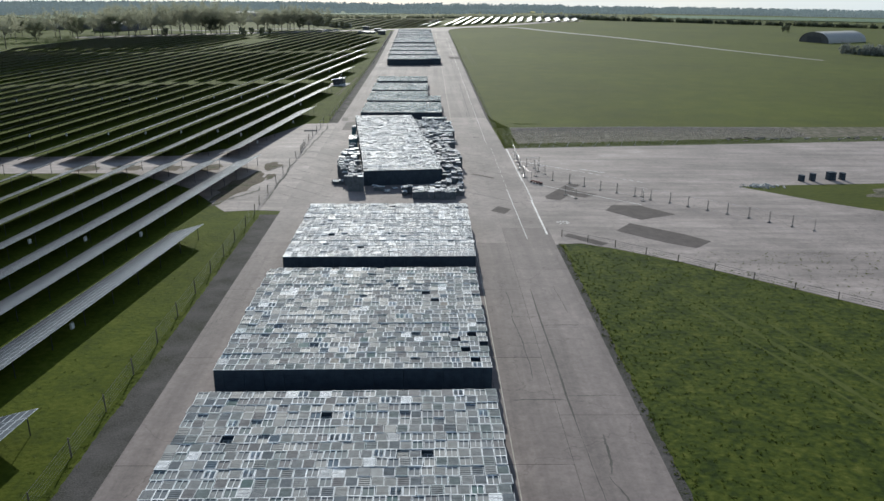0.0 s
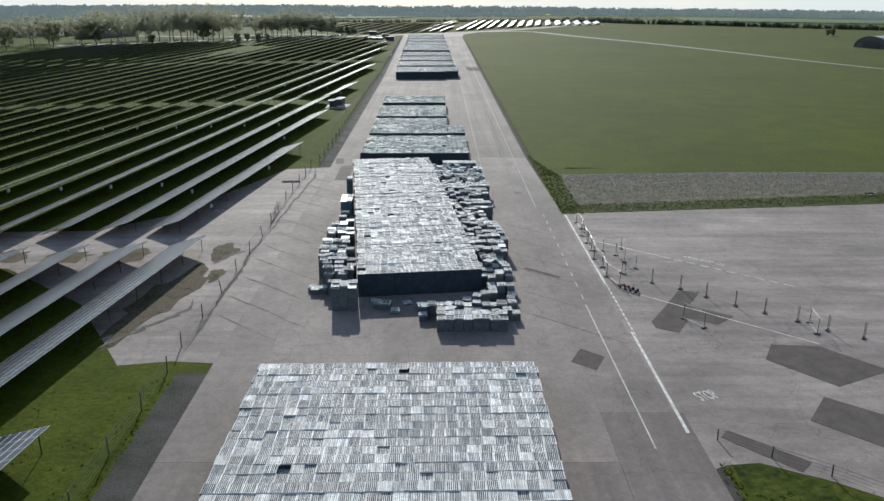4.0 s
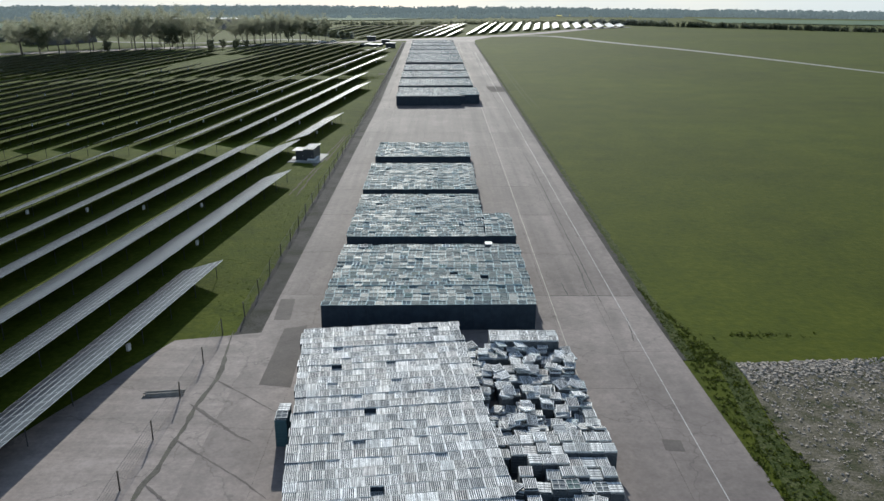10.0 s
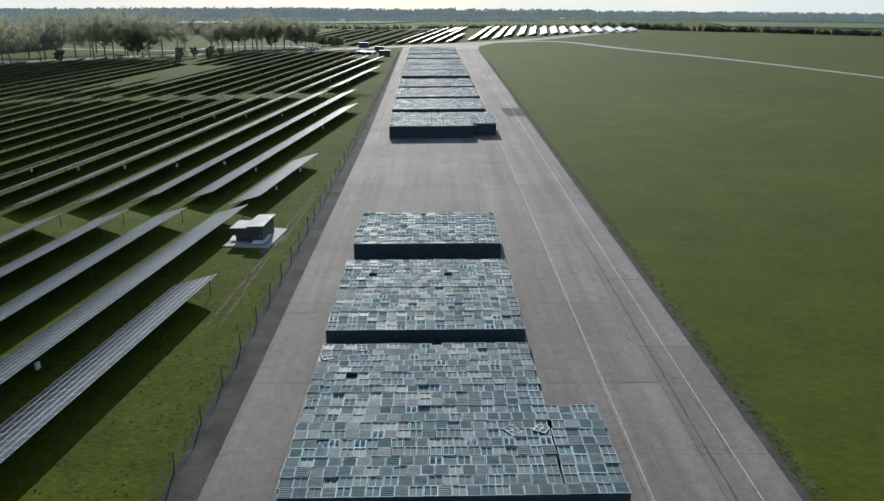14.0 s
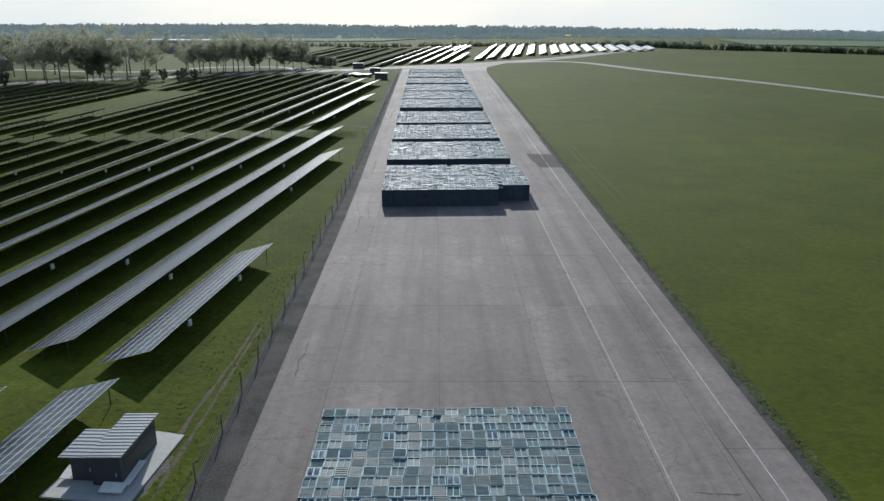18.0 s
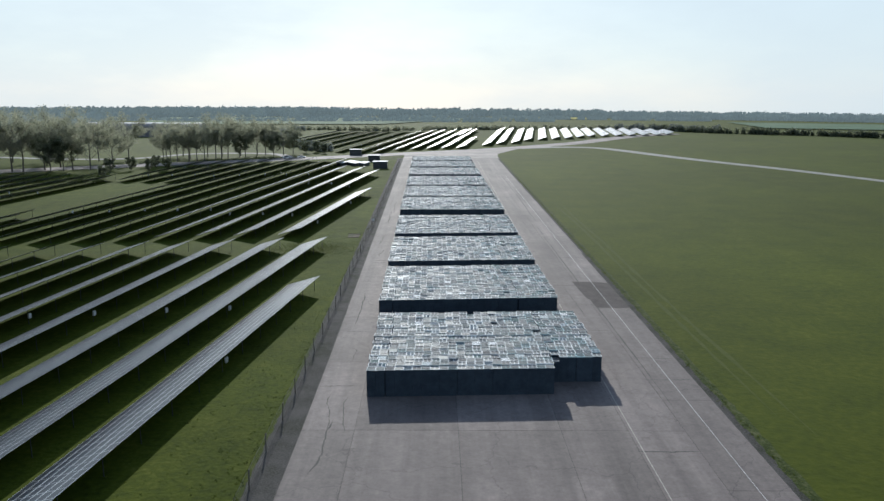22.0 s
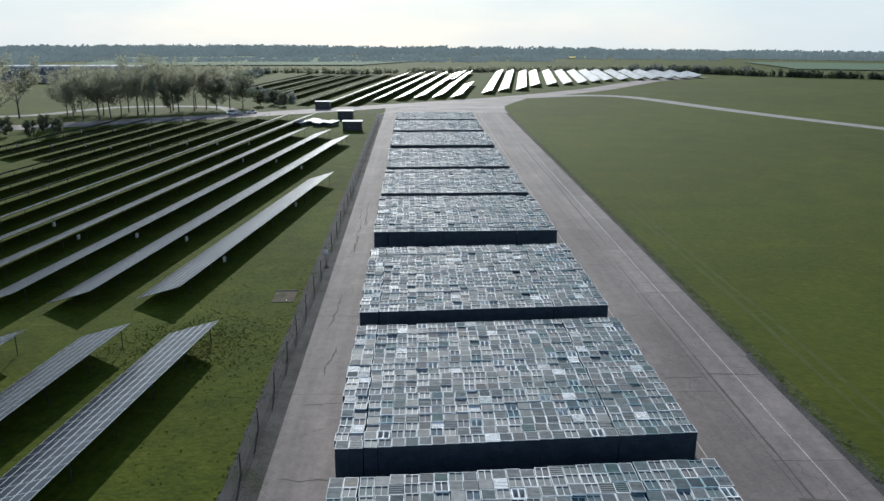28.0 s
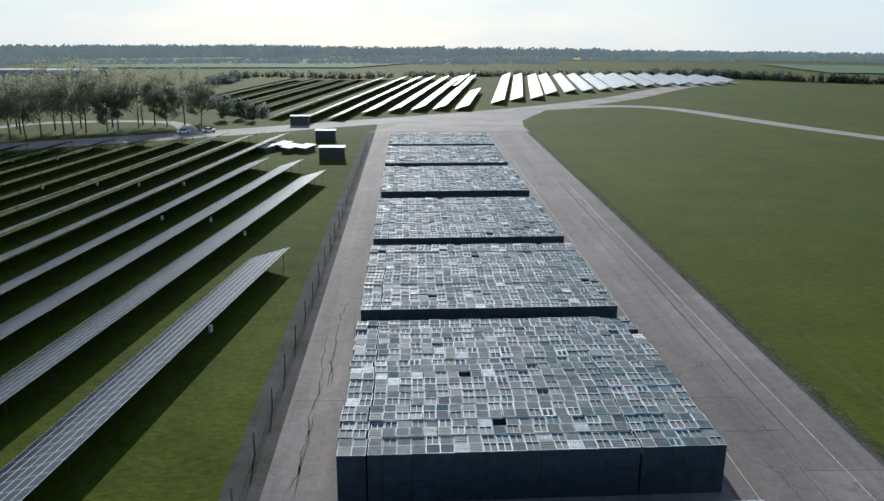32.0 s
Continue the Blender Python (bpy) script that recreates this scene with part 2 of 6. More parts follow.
def pallet_mat(name, src, tones, boards=0.0):
    """Weathered pallets: one tone for each stack, with dirt on it; boards: how much its lengthwise boards differ."""
    m = bpy.data.materials.new(name)
    m.use_nodes = True
    n, l = m.node_tree.nodes, m.node_tree.links
    bsdf = n["Principled BSDF"]
    geo = n.new("ShaderNodeNewGeometry")
    rnd = n.new("ShaderNodeObjectInfo").outputs["Random"] if src == "object" else geo.outputs["Random Per Island"]
    ramp = n.new("ShaderNodeValToRGB")
    ramp.color_ramp.interpolation = "CONSTANT"
    while len(ramp.color_ramp.elements) < len(tones):
        ramp.color_ramp.elements.new(0.5)
    for e, (p, c) in zip(ramp.color_ramp.elements, tones):
        e.position, e.color = p, (*c, 1)
    l.new(rnd, ramp.inputs["Fac"])
    t = n.new("ShaderNodeTexNoise")
    t.inputs["Scale"].default_value, t.inputs["Detail"].default_value = 2.3, 5.0
    l.new(geo.outputs["Position"], t.inputs["Vector"])
    mr = n.new("ShaderNodeMapRange")
    mr.inputs["From Min"].default_value, mr.inputs["From Max"].default_value = 0.3, 0.7
    mr.inputs["To Min"].default_value, mr.inputs["To Max"].default_value = 0.78, 1.18
    l.new(t.outputs["Fac"], mr.inputs["Value"])
    wear = mr.outputs["Result"]
    if boards:
        mp = n.new("ShaderNodeMapping")
        mp.inputs["Scale"].default_value = (6.5, 0.45, 0.4)
        l.new(n.new("ShaderNodeTexCoord").outputs["Object"], mp.inputs["Vector"])
        far = n.new("ShaderNodeMath")
        far.operation = "MULTIPLY"
        far.inputs[1].default_value = 71.0
        l.new(rnd, far.inputs[0])
        tb = n.new("ShaderNodeTexNoise")
        tb.noise_dimensions = "4D"
        tb.inputs["Scale"].default_value, tb.inputs["Detail"].default_value = 1.0, 1.0
        l.new(mp.outputs["Vector"], tb.inputs["Vector"])
        l.new(far.outputs[0], tb.inputs["W"])
        mb = n.new("ShaderNodeMapRange")
        mb.inputs["From Min"].default_value, mb.inputs["From Max"].default_value = 0.3, 0.7
        mb.inputs["To Min"].default_value, mb.inputs["To Max"].default_value = 1 - boards, 1 + boards
        l.new(tb.outputs["Fac"], mb.inputs["Value"])
        both = n.new("ShaderNodeMath")
        both.operation = "MULTIPLY"
        l.new(wear, both.inputs[0])
        l.new(mb.outputs["Result"], both.inputs[1])
        wear = both.outputs[0]
    vm = n.new("ShaderNodeVectorMath")
    vm.operation = "SCALE"
    l.new(ramp.outputs["Color"], vm.inputs[0])
    l.new(wear, vm.inputs["Scale"])
    l.new(vm.outputs[0], bsdf.inputs["Base Color"])
    mr2 = n.new("ShaderNodeMapRange")
    mr2.inputs["To Min"].default_value, mr2.inputs["To Max"].default_value = 0.62, 0.9
    l.new(rnd, mr2.inputs["Value"])
    l.new(mr2.outputs["Result"], bsdf.inputs["Roughness"])
    bsdf.inputs["Specular IOR Level"].default_value = 0.3
    return m


GREYS = [(0.0, (0.145, 0.157, 0.158)), (0.15, (0.165, 0.177, 0.179)), (0.30, (0.130, 0.143, 0.147)), (0.45, (0.151, 0.169, 0.169)), (0.57, (0.180, 0.189, 0.190)),
         (0.65, (0.128, 0.158, 0.155)), (0.72, (0.169, 0.165, 0.163)), (0.79, (0.141, 0.157, 0.167)), (0.86, (0.198, 0.208, 0.209)), (0.92, (0.110, 0.126, 0.136)), (0.955, (0.119, 0.169, 0.160)), (0.975, (0.092, 0.128, 0.158)), (0.985, (0.264, 0.273, 0.264)), (0.993, (0.317, 0.290, 0.246))]
TEALS = [(p, (r * 0.60, g * 0.75, b * 0.78)) for p, (r, g, b) in GREYS]
EDGES = [(0.0, (0.46, 0.48, 0.48)), (0.20, (0.58, 0.595, 0.59)), (0.40, (0.38, 0.43, 0.42)), (0.55, (0.66, 0.67, 0.665)), (0.72, (0.50, 0.505, 0.50)), (0.82, (0.78, 0.79, 0.78)), (0.92, (0.86, 0.86, 0.85))]
LIGHTS = [(0.0, (0.66, 0.675, 0.675)), (0.30, (0.78, 0.79, 0.785)), (0.5, (0.58, 0.63, 0.625)), (0.64, (0.82, 0.82, 0.81)), (0.78, (0.60, 0.60, 0.585))]
BOARDS = [(0.0, (0.56, 0.56, 0.55)), (0.3, (0.64, 0.635, 0.62)), (0.55, (0.50, 0.51, 0.505)), (0.70, (0.72, 0.715, 0.70)), (0.86, (0.60, 0.575, 0.55)), (0.93, (0.42, 0.43, 0.43)), (0.97, (0.80, 0.80, 0.79))]
TEAL_EDGES = [(p, (r * 0.50, g * 0.66, b * 0.70)) for p, (r, g, b) in EDGES]
M_TEALS = {"body": (pallet_mat("pallet_teal", "object", TEALS), pallet_mat("pallet_teal_far", "island", TEALS)), "edge": (pallet_mat("pallet_teal_edge", "object", TEAL_EDGES), pallet_mat("pallet_teal_edge_far", "island", TEAL_EDGES))}
M_EDGE, M_EDGES = pallet_mat("pallet_worn_edge", "object", EDGES), pallet_mat("pallet_worn_edge_far", "island", EDGES)
M_STACK, M_STACKS = pallet_mat("pallet_grey", "object", GREYS), pallet_mat("pallet_grey_far", "island", GREYS)
M_BOARD, M_BOARDS = pallet_mat("pallet_board", "object", BOARDS, 0.42), pallet_mat("pallet_board_far", "island", BOARDS, 0.42)
# far darker than the tops: shade of sides and gaps put into colour
M_SIDE = mat("shaded_pallet_sides", [(0.3, (0.024, 0.035, 0.048)), (0.7, (0.046, 0.062, 0.080))], 1.2, 0.8, fine=(9, 0.5), spec=0.2)
M_FRAME, M_FRAMES = pallet_mat("pallet_pale", "object", LIGHTS), pallet_mat("pallet_pale_far", "island", LIGHTS)

M_GRASS = mat("mown_grass", [(0.2, (0.038, 0.051, 0.003)), (0.42, (0.049, 0.063, 0.0035)), (0.6, (0.059, 0.072, 0.004)), (0.85, (0.078, 0.089, 0.008))], 0.10, 0.95, fine=(0.9, 0.9), bump=0.8, bump_scale=1.8, spec=0.1, big=(0.012, 0.84, 1.14))
M_ROUGH = mat("rough_grass", [(0.25, (0.022, 0.034, 0.007)), (0.5, (0.046, 0.060, 0.014)), (0.8, (0.10, 0.100, 0.045))], 0.8, 0.95, fine=(4.0, 0.8), bump=1.0, bump_scale=3.0, spec=0.1)
M_RUBBLE = mat("stony_weeds", [(0.3, (0.036, 0.044, 0.018)), (0.46, (0.084, 0.076, 0.048)), (0.66, (0.172, 0.150, 0.120))], 0.5, 0.95, fine=(6.0, 0.5), bump=1.0, bump_scale=3.0, spec=0.15)
M_CONC = stained("runway_concrete", (0.160, 0.133, 0.122), (1.0, 0.03, 1.0), 0.20, "object")
M_APRON = stained("taxiway_concrete", (0.232, 0.196, 0.178), (0.10, 1.0, 1.0), 0.30, None)
M_CROSS = stained("crossing_concrete", (0.202, 0.170, 0.155), (0.25, 0.12, 1.0), 0.22, None)
M_JOINT = plain("joint_filler", (0.045, 0.042, 0.040), 0.9)
M_PATCH = mat("asphalt_patch", [(0.3, (0.086, 0.074, 0.068)), (0.7, (0.128, 0.110, 0.100))], 0.5, 0.95, fine=(5, 0.5), spec=0.08)
M_VERGE = mat("gravel_verge", [(0.3, (0.036, 0.040, 0.024)), (0.46, (0.062, 0.058, 0.053)), (0.75, (0.100, 0.092, 0.085))], 0.22, 0.95, fine=(6, 0.7), bump=0.6, bump_scale=9.0, spec=0.08)
M_DIRT = mat("bare_earth", [(0.3, (0.062, 0.050, 0.036)), (0.5, (0.118, 0.094, 0.068)), (0.64, (0.052, 0.058, 0.026))], 0.35, 0.95, fine=(3, 0.5), bump=0.5, bump_scale=5, spec=0.1)
M_TRACK = mat("pale_track", [(0.3, (0.17, 0.165, 0.145)), (0.7, (0.27, 0.255, 0.23))], 0.2, 0.9, fine=(3, 0.4))
M_WHITE = mat("worn_white_paint", [(0.35, (0.34, 0.32, 0.30)), (0.6, (0.66, 0.64, 0.60))], 1.5, 0.75, fine=(8, 0.5))
M_YELL = mat("worn_yellow_paint", [(0.35, (0.24, 0.215, 0.19)), (0.65, (0.40, 0.37, 0.31))], 1.0, 0.8, fine=(6, 0.6))
M_LINE = mat("thin_white_line", [(0.3, (0.30, 0.285, 0.27)), (0.6, (0.50, 0.485, 0.46))], 1.0, 0.8, fine=(6, 0.5))
M_STEEL = plain("galvanised_steel", (0.42, 0.43, 0.44), 0.45, 0.75)
M_DARK = plain("dark_steel", (0.05, 0.052, 0.055), 0.6, 0.3)
M_WOOD = mat("weathered_post", [(0.3, (0.075, 0.062, 0.050)), (0.7, (0.15, 0.125, 0.10))], 3.0, 0.9, stretch=(4, 4, 0.5))


# ---- mesh helpers ----
class Mesh:
    """Gathers vertices and faces of one mesh."""

    def __init__(self):
        self.v, self.f = [], []

    def add(self, verts, faces):
        k = len(self.v)
        self.v += [tuple(p) for p in verts]
        self.f += [tuple(i + k for i in q) for q in faces]
        return self

    def box(self, x0, y0, z0, x1, y1, z1, m=None):
        p = [(x0, y0, z0), (x1, y0, z0), (x1, y1, z0), (x0, y1, z0), (x0, y0, z1), (x1, y0, z1), (x1, y1, z1), (x0, y1, z1)]
        if m is not None:
            p = [m @ Vector(q) for q in p]
        return self.add(p, [(3, 2, 1, 0), (4, 5, 6, 7), (0, 1, 5, 4), (1, 2, 6, 5), (2, 3, 7, 6), (3, 0, 4, 7)])

    def tube(self, a, b, r0, r1=None, n=6):
        a, b = Vector(a), Vector(b)
        r1 = r0 if r1 is None else r1
        q = (b - a).to_track_quat("Z", "Y")
        ring = [(math.cos(2 * math.pi * i / n), math.sin(2 * math.pi * i / n)) for i in range(n)]
        vs = [a + q @ Vector((c * r0, s * r0, 0)) for c, s in ring] + [b + q @ Vector((c * r1, s * r1, 0)) for c, s in ring]
        fs = [(i, (i + 1) % n, n + (i + 1) % n, n + i) for i in range(n)] + [tuple(range(n - 1, -1, -1)), tuple(range(n, 2 * n))]
        return self.add(vs, fs)

    def slab(self, pts, z0, z1):
        """A flat plate with the outline pts (counter-clockwise)."""
        n = len(pts)
        vs = [(x, y, z0) for x, y in pts] + [(x, y, z1) for x, y in pts]
        return self.add(vs, [tuple(range(n, 2 * n))] + [(i, (i + 1) % n, n + (i + 1) % n, n + i) for i in range(n)])

    def data(self, name, *mats, index=None):
        me = bpy.data.meshes.new(name)
        me.from_pydata(self.v, [], self.f)
        for m in mats:
            me.materials.append(m)
        if index is not None:
            me.polygons.foreach_set("material_index", index)
        me.update()
        return me


def thing(name, label="", category="", group="", kind="", at=(0, 0, 0), rz=0.0):
    ob = new(name)
    ob.matrix_basis = pose(*at, 0, 0, rz)
    ob.empty_display_size = 0.3
    return tagged(ob, label, category, group, kind)


def part(name, mesh, material, parent, label="", at=None):
    """Links a mesh as one object under a thing or a part."""
    data = mesh if isinstance(mesh, bpy.types.Mesh) else mesh.data(name, material)
    ob = new(name, data)
    ob.parent = parent
    if at is not None:
        ob.matrix_basis = at
    if label:
        ob["label"] = label
    return ob


def solid(name, mesh, material, label="", category="", group="", kind=""):
    return tagged(new(name, mesh.data(name, material)), label, category, group, kind)


def ribbon(line, width):
    """The outline of a road of that width along a line of points."""
    left, right = [], []
    for i, p in enumerate(line):
        a, b = Vector(line[max(0, i - 1)]), Vector(line[min(len(line) - 1, i + 1)])
        d = (b - a).normalized()
        s = Vector((-d.y, d.x)) * (width[i] if isinstance(width, (list, tuple)) else width) / 2
        left.append(tuple(Vector(p) + s))
        right.append(tuple(Vector(p) - s))
    return right, left


def road(name, line, width, z, material, label, smooth=4):
    pts = []
    for i in range(len(line) - 1):
        p = [Vector(line[max(0, min(len(line) - 1, i + k))]) for k in (-1, 0, 1, 2)]
        for j in range(smooth):
            t = j / smooth
            pts.append(tuple(0.5 * (2 * p[1] + (p[2] - p[0]) * t + (2 * p[0] - 5 * p[1] + 4 * p[2] - p[3]) * t * t + (3 * p[1] - p[0] - 3 * p[2] + p[3]) * t ** 3)))
    pts.append(tuple(line[-1]))
    r, l = ribbon(pts, width)
    m = Mesh()
    n = len(pts)
    gz = [ground_z(*q) for q in pts]
    m.add([(x, y, gz[i] + z) for i, (x, y) in enumerate(r)] + [(x, y, gz[i] + z) for i, (x, y) in enumerate(l)] + [(x, y, gz[i] - 0.3) for i, (x, y) in enumerate(r)] + [(x, y, gz[i] - 0.3) for i, (x, y) in enumerate(l)],
          [(i, i + 1, n + i + 1, n + i) for i in range(n - 1)] + [(2 * n + i, 2 * n + i + 1, i + 1, i) for i in range(n - 1)] + [(n + i, n + i + 1, 3 * n + i + 1, 3 * n + i) for i in range(n - 1)])
    return solid(name, m, material, label, "road", kind="structure")


# ---- ground ----
def ground_z(x, y):
    r = math.hypot(x * 0.8, y - 420)
    return -0.0172 * max(0.0, r - 640) - 0.0000016 * max(0.0, r - 640) ** 2 if r > 640 else 0.0


def ground_mesh():
    m = Mesh()
    xs = sorted({*np.linspace(-4000, -300, 24).tolist(), *np.linspace(-300, 300, 25).tolist(), *np.linspace(300, 4000, 24).tolist()})
    ys = sorted({*np.linspace(-400, 1100, 40).tolist(), *np.linspace(1100, 4600, 30).tolist()})
    nx = len(xs)
    m.add([(x, y, ground_z(x, y)) for y in ys for x in xs], [(j * nx + i, j * nx + i + 1, (j + 1) * nx + i + 1, (j + 1) * nx + i) for j in range(len(ys) - 1) for i in range(nx - 1)])
    return m


solid("ground", ground_mesh(), M_GRASS, "green mown grass of a flat old airfield", "ground", kind="structure")

RUN_W, RUN_Y0, RUN_Y1 = 23.0, -44.0, 756.0


def axis_x(y, x=-23.0):
    """The western part of the runway, and what stands on it, bears a hair to the west at its far end."""
    return -0.012 * max(0.0, y - 405.0) * min(1.0, max(0.0, (23.0 - x) / 15.0))


def east_edge(y):
    """Where the concrete ends in the east: wider before the crossing, narrower behind it."""
    return 24.0 if y < 116 else 23.0 if y < 195 else 21.8 + max(0.0, 240 - y) * 0.0267 if y < 466 else 22.1


def run_slabs():
    runway = thing("runway", "long pale concrete runway of large jointed slabs", "runway", kind="structure")
    bed = Mesh()
    ys = np.arange(RUN_Y0, RUN_Y1 + 1, 20.0)
    n = len(ys)
    bed.add([(-RUN_W + axis_x(y) + 0.02, y, 0.018) for y in ys] + [(east_edge(y) - 0.05, y, 0.018) for y in ys], [(i, n + i, n + i + 1, i + 1) for i in range(n - 1)])
    part("joint_bed", bed, M_JOINT, runway, "dark joint filler between the slabs")
    cols = [(-23.0, -17.6, 0), (-17.6, -7.0, 0), (-7.0, 3.5, 0), (3.5, 10.35, 0), (10.35, 16.2, 0), (16.2, None, 8.0)]
    for x0, x1, off in cols:
        cuts = [239.7 if 234 < y < 246 else y for y in np.arange(RUN_Y0 + off, RUN_Y1 - 1, 20.0)] + [RUN_Y1]
        for y, y1 in zip(cuts, cuts[1:]):
            crossing = 112 < y < 239
            if x0 == 16.2:
                x1 = east_edge(y)
            xe = east_edge(y1) if x0 == 16.2 and 195 < y < 240 else x1
            g = 0.010 if crossing else 0.020
            m = Mesh().slab([(x0 + axis_x(y, x0) + g, y + g), (x1 + axis_x(y, x1) - g, y + g), (xe + axis_x(y1, x1) - g, y1 - g), (x0 + axis_x(y1, x0) + g, y1 - g)], 0.0, 0.045)
            part("slab", m, M_CROSS if crossing else M_CONC, runway)
    return runway


runway = run_slabs()


# gravel verge and rough strip along the west edge
def strip(x0, x1, y0, y1, z, step=20.0, jitter=0.0, seed=1):
    rng = random.Random(seed)
    ys = np.arange(y0, y1 + 0.1, step)
    n = len(ys)
    m = Mesh()
    l = [(x0 + axis_x(y, x0) + rng.uniform(-jitter, jitter), y, z) for y in ys]
    r = [(x1 + axis_x(y, x1) + rng.uniform(-jitter, jitter), y, z) for y in ys]
    return m.add(l + r, [(i, n + i, n + i + 1, i + 1) for i in range(n - 1)])


solid("verge", strip(-26.2, -22.7, -44, 132, 0.016, 0.7, 0.10, 2), M_VERGE, "dark gravel verge along the concrete edge", "verge", kind="structure")
solid("verge", strip(-25.9, -22.7, 222, 720, 0.016, 0.7, 0.10, 3), M_VERGE, "dark gravel verge along the concrete edge", "verge", kind="structure")
solid("verge", strip(23.7, 24.9, -44, 118, 0.020, 1.0, 0.18, 4), M_VERGE, "thin dark gravel verge beside the grass", "verge", kind="structure")
solid("verge", strip(21.75, 22.75, 222, 735, 0.040, 0.9, 0.05, 5), M_VERGE, "brown gravel and dirt along the concrete edge", "verge", kind="structure")
solid("verge", strip(22.6, 23.7, 222, 735, 0.054, 1.3, 0.16, 6), M_ROUGH, "rough grass edge creeping over the gravel", "verge", kind="structure")

M_LUSH = mat("lush_grass", [(0.2, (0.034, 0.048, 0.005)), (0.42, (0.050, 0.066, 0.006)), (0.6, (0.064, 0.080, 0.007)), (0.85, (0.092, 0.102, 0.016))], 0.22, 0.95, fine=(1.4, 0.9), bump=0.9, bump_scale=2.2, spec=0.06, big=(0.03, 0.82, 1.16))
solid("meadow", strip(-330, -25.6, -60, 712, 0.007, 19.3, 0.0, 8), M_LUSH, "lush uncut grass among the solar panels", "grass", kind="structure")
# tussocky grass wedge beside the near end of the runway
M_TUSSOCK = mat("tussocky_grass", [(0.25, (0.016, 0.027, 0.004)), (0.45, (0.034, 0.049, 0.006)), (0.6, (0.052, 0.066, 0.008)), (0.8, (0.088, 0.096, 0.018))], 0.30, 0.95, fine=(1.3, 1.0), bump=1.0, bump_scale=1.5, spec=0.08)
solid("grass_wedge", Mesh().slab([(24.6, -60), (190, -60), (190, -21), (110, 43.4), (62.0, 88.6), (41.0, 107.0), (33.2, 112.6), (28.0, 115.6), (25.6, 116.0), (25.4, 100), (25.2, 77), (24.7, 60)], -0.2, 0.008), M_TUSSOCK, "tussocky dark green grass beside the runway", "grass", kind="structure")

# old taxiway crossing the runway
solid("taxiway_east", Mesh().slab([(22.9, 114.5), (25.2, 115.6), (28.0, 115.9), (33.2, 113.2), (41.0, 107.6), (62.0, 89.2), (110, 44), (190, -20), (190, 118), (100, 129), (88, 135), (80.5, 140.6), (68.1, 153.6), (100.3, 156.5), (190, 158), (190, 207), (127, 204), (64, 196.2), (23.7, 191.6), (22.9, 191.0)], -0.2, 0.030), M_APRON, "broad worn concrete taxiway with darker patches", "taxiway", kind="structure")
solid("taxiway_west", Mesh().slab([(-22.9, 228.6), (-32.0, 226.5), (-46, 190), (-55, 181), (-91, 179), (-190, 172), (-190, 160), (-91, 162), (-60, 163), (-44, 150), (-36, 138), (-33, 133.5), (-27.6, 134.5), (-22.9, 134.0)], -0.2, 0.028), M_APRON, "worn concrete taxiway running under the solar rows", "taxiway", kind="structure")


def blob(cx, cy, rx, ry, z, seed, n=22, rot=0.0):
    rng = random.Random(seed)
    m = Mesh()
    pts = []
    for i in range(n):
        a = 2 * math.pi * i / n
        k = 1 + rng.uniform(-0.28, 0.22)
        x, y = rx * k * math.cos(a), ry * k * math.sin(a)
        pts.append((cx + x * math.cos(rot) - y * math.sin(rot), cy + x * math.sin(rot) + y * math.cos(rot), z))
    return m.add(pts, [tuple(range(n))])


for k, (cx, cy, rx, ry, rot, s) in enumerate(((-34.5, 152, 3.0, 13, -0.15, 1), (-31.4, 170.5, 2.0, 4.0, 0.1, 2), (-45.5, 169, 3.6, 3.5, 0, 3), (-54, 168, 3.4, 3.0, 0, 8), (-63, 168, 3.4, 3.0, 0, 9), (-72, 167, 3.4, 3.0, 0, 10), (-30.0, 160.5, 1.2, 2.5, 0, 11))):
    solid("earth_patch", blob(cx, cy, rx, ry, 0.035 + 0.003 * k, s, rot=rot), M_DIRT, "patch of bare earth and weeds on the concrete", "earth", kind="structure")
solid("rubble_strip", Mesh().slab([(27.2, 197.3), (45, 199.5), (80, 205), (130, 211), (190, 214), (190, 226), (130, 226), (79, 224.5), (52, 221), (27.8, 221.5), (26.4, 208)], -0.2, 0.02), M_RUBBLE, "strip of stony ground with weeds and rubble", "rubble", kind="structure")
solid("rubble_edge", Mesh().slab([(23.4, 191.8), (40, 193.9), (80, 198.6), (130, 204.6), (190, 207.5), (190, 214.5), (130, 211.5), (80, 205.4), (45, 199.8), (27.2, 197.6), (26.2, 208), (27.6, 221.8), (25.8, 222.5), (24.0, 206)], -0.2, 0.024), M_ROUGH, "rough grass bank beside the taxiway", "grass", kind="structure")

M_VERGE_DUST = mat("mended_concrete", [(0.3, (0.105, 0.092, 0.084)), (0.7, (0.150, 0.130, 0.118))], 0.4, 0.9, fine=(5, 0.5), spec=0.15)
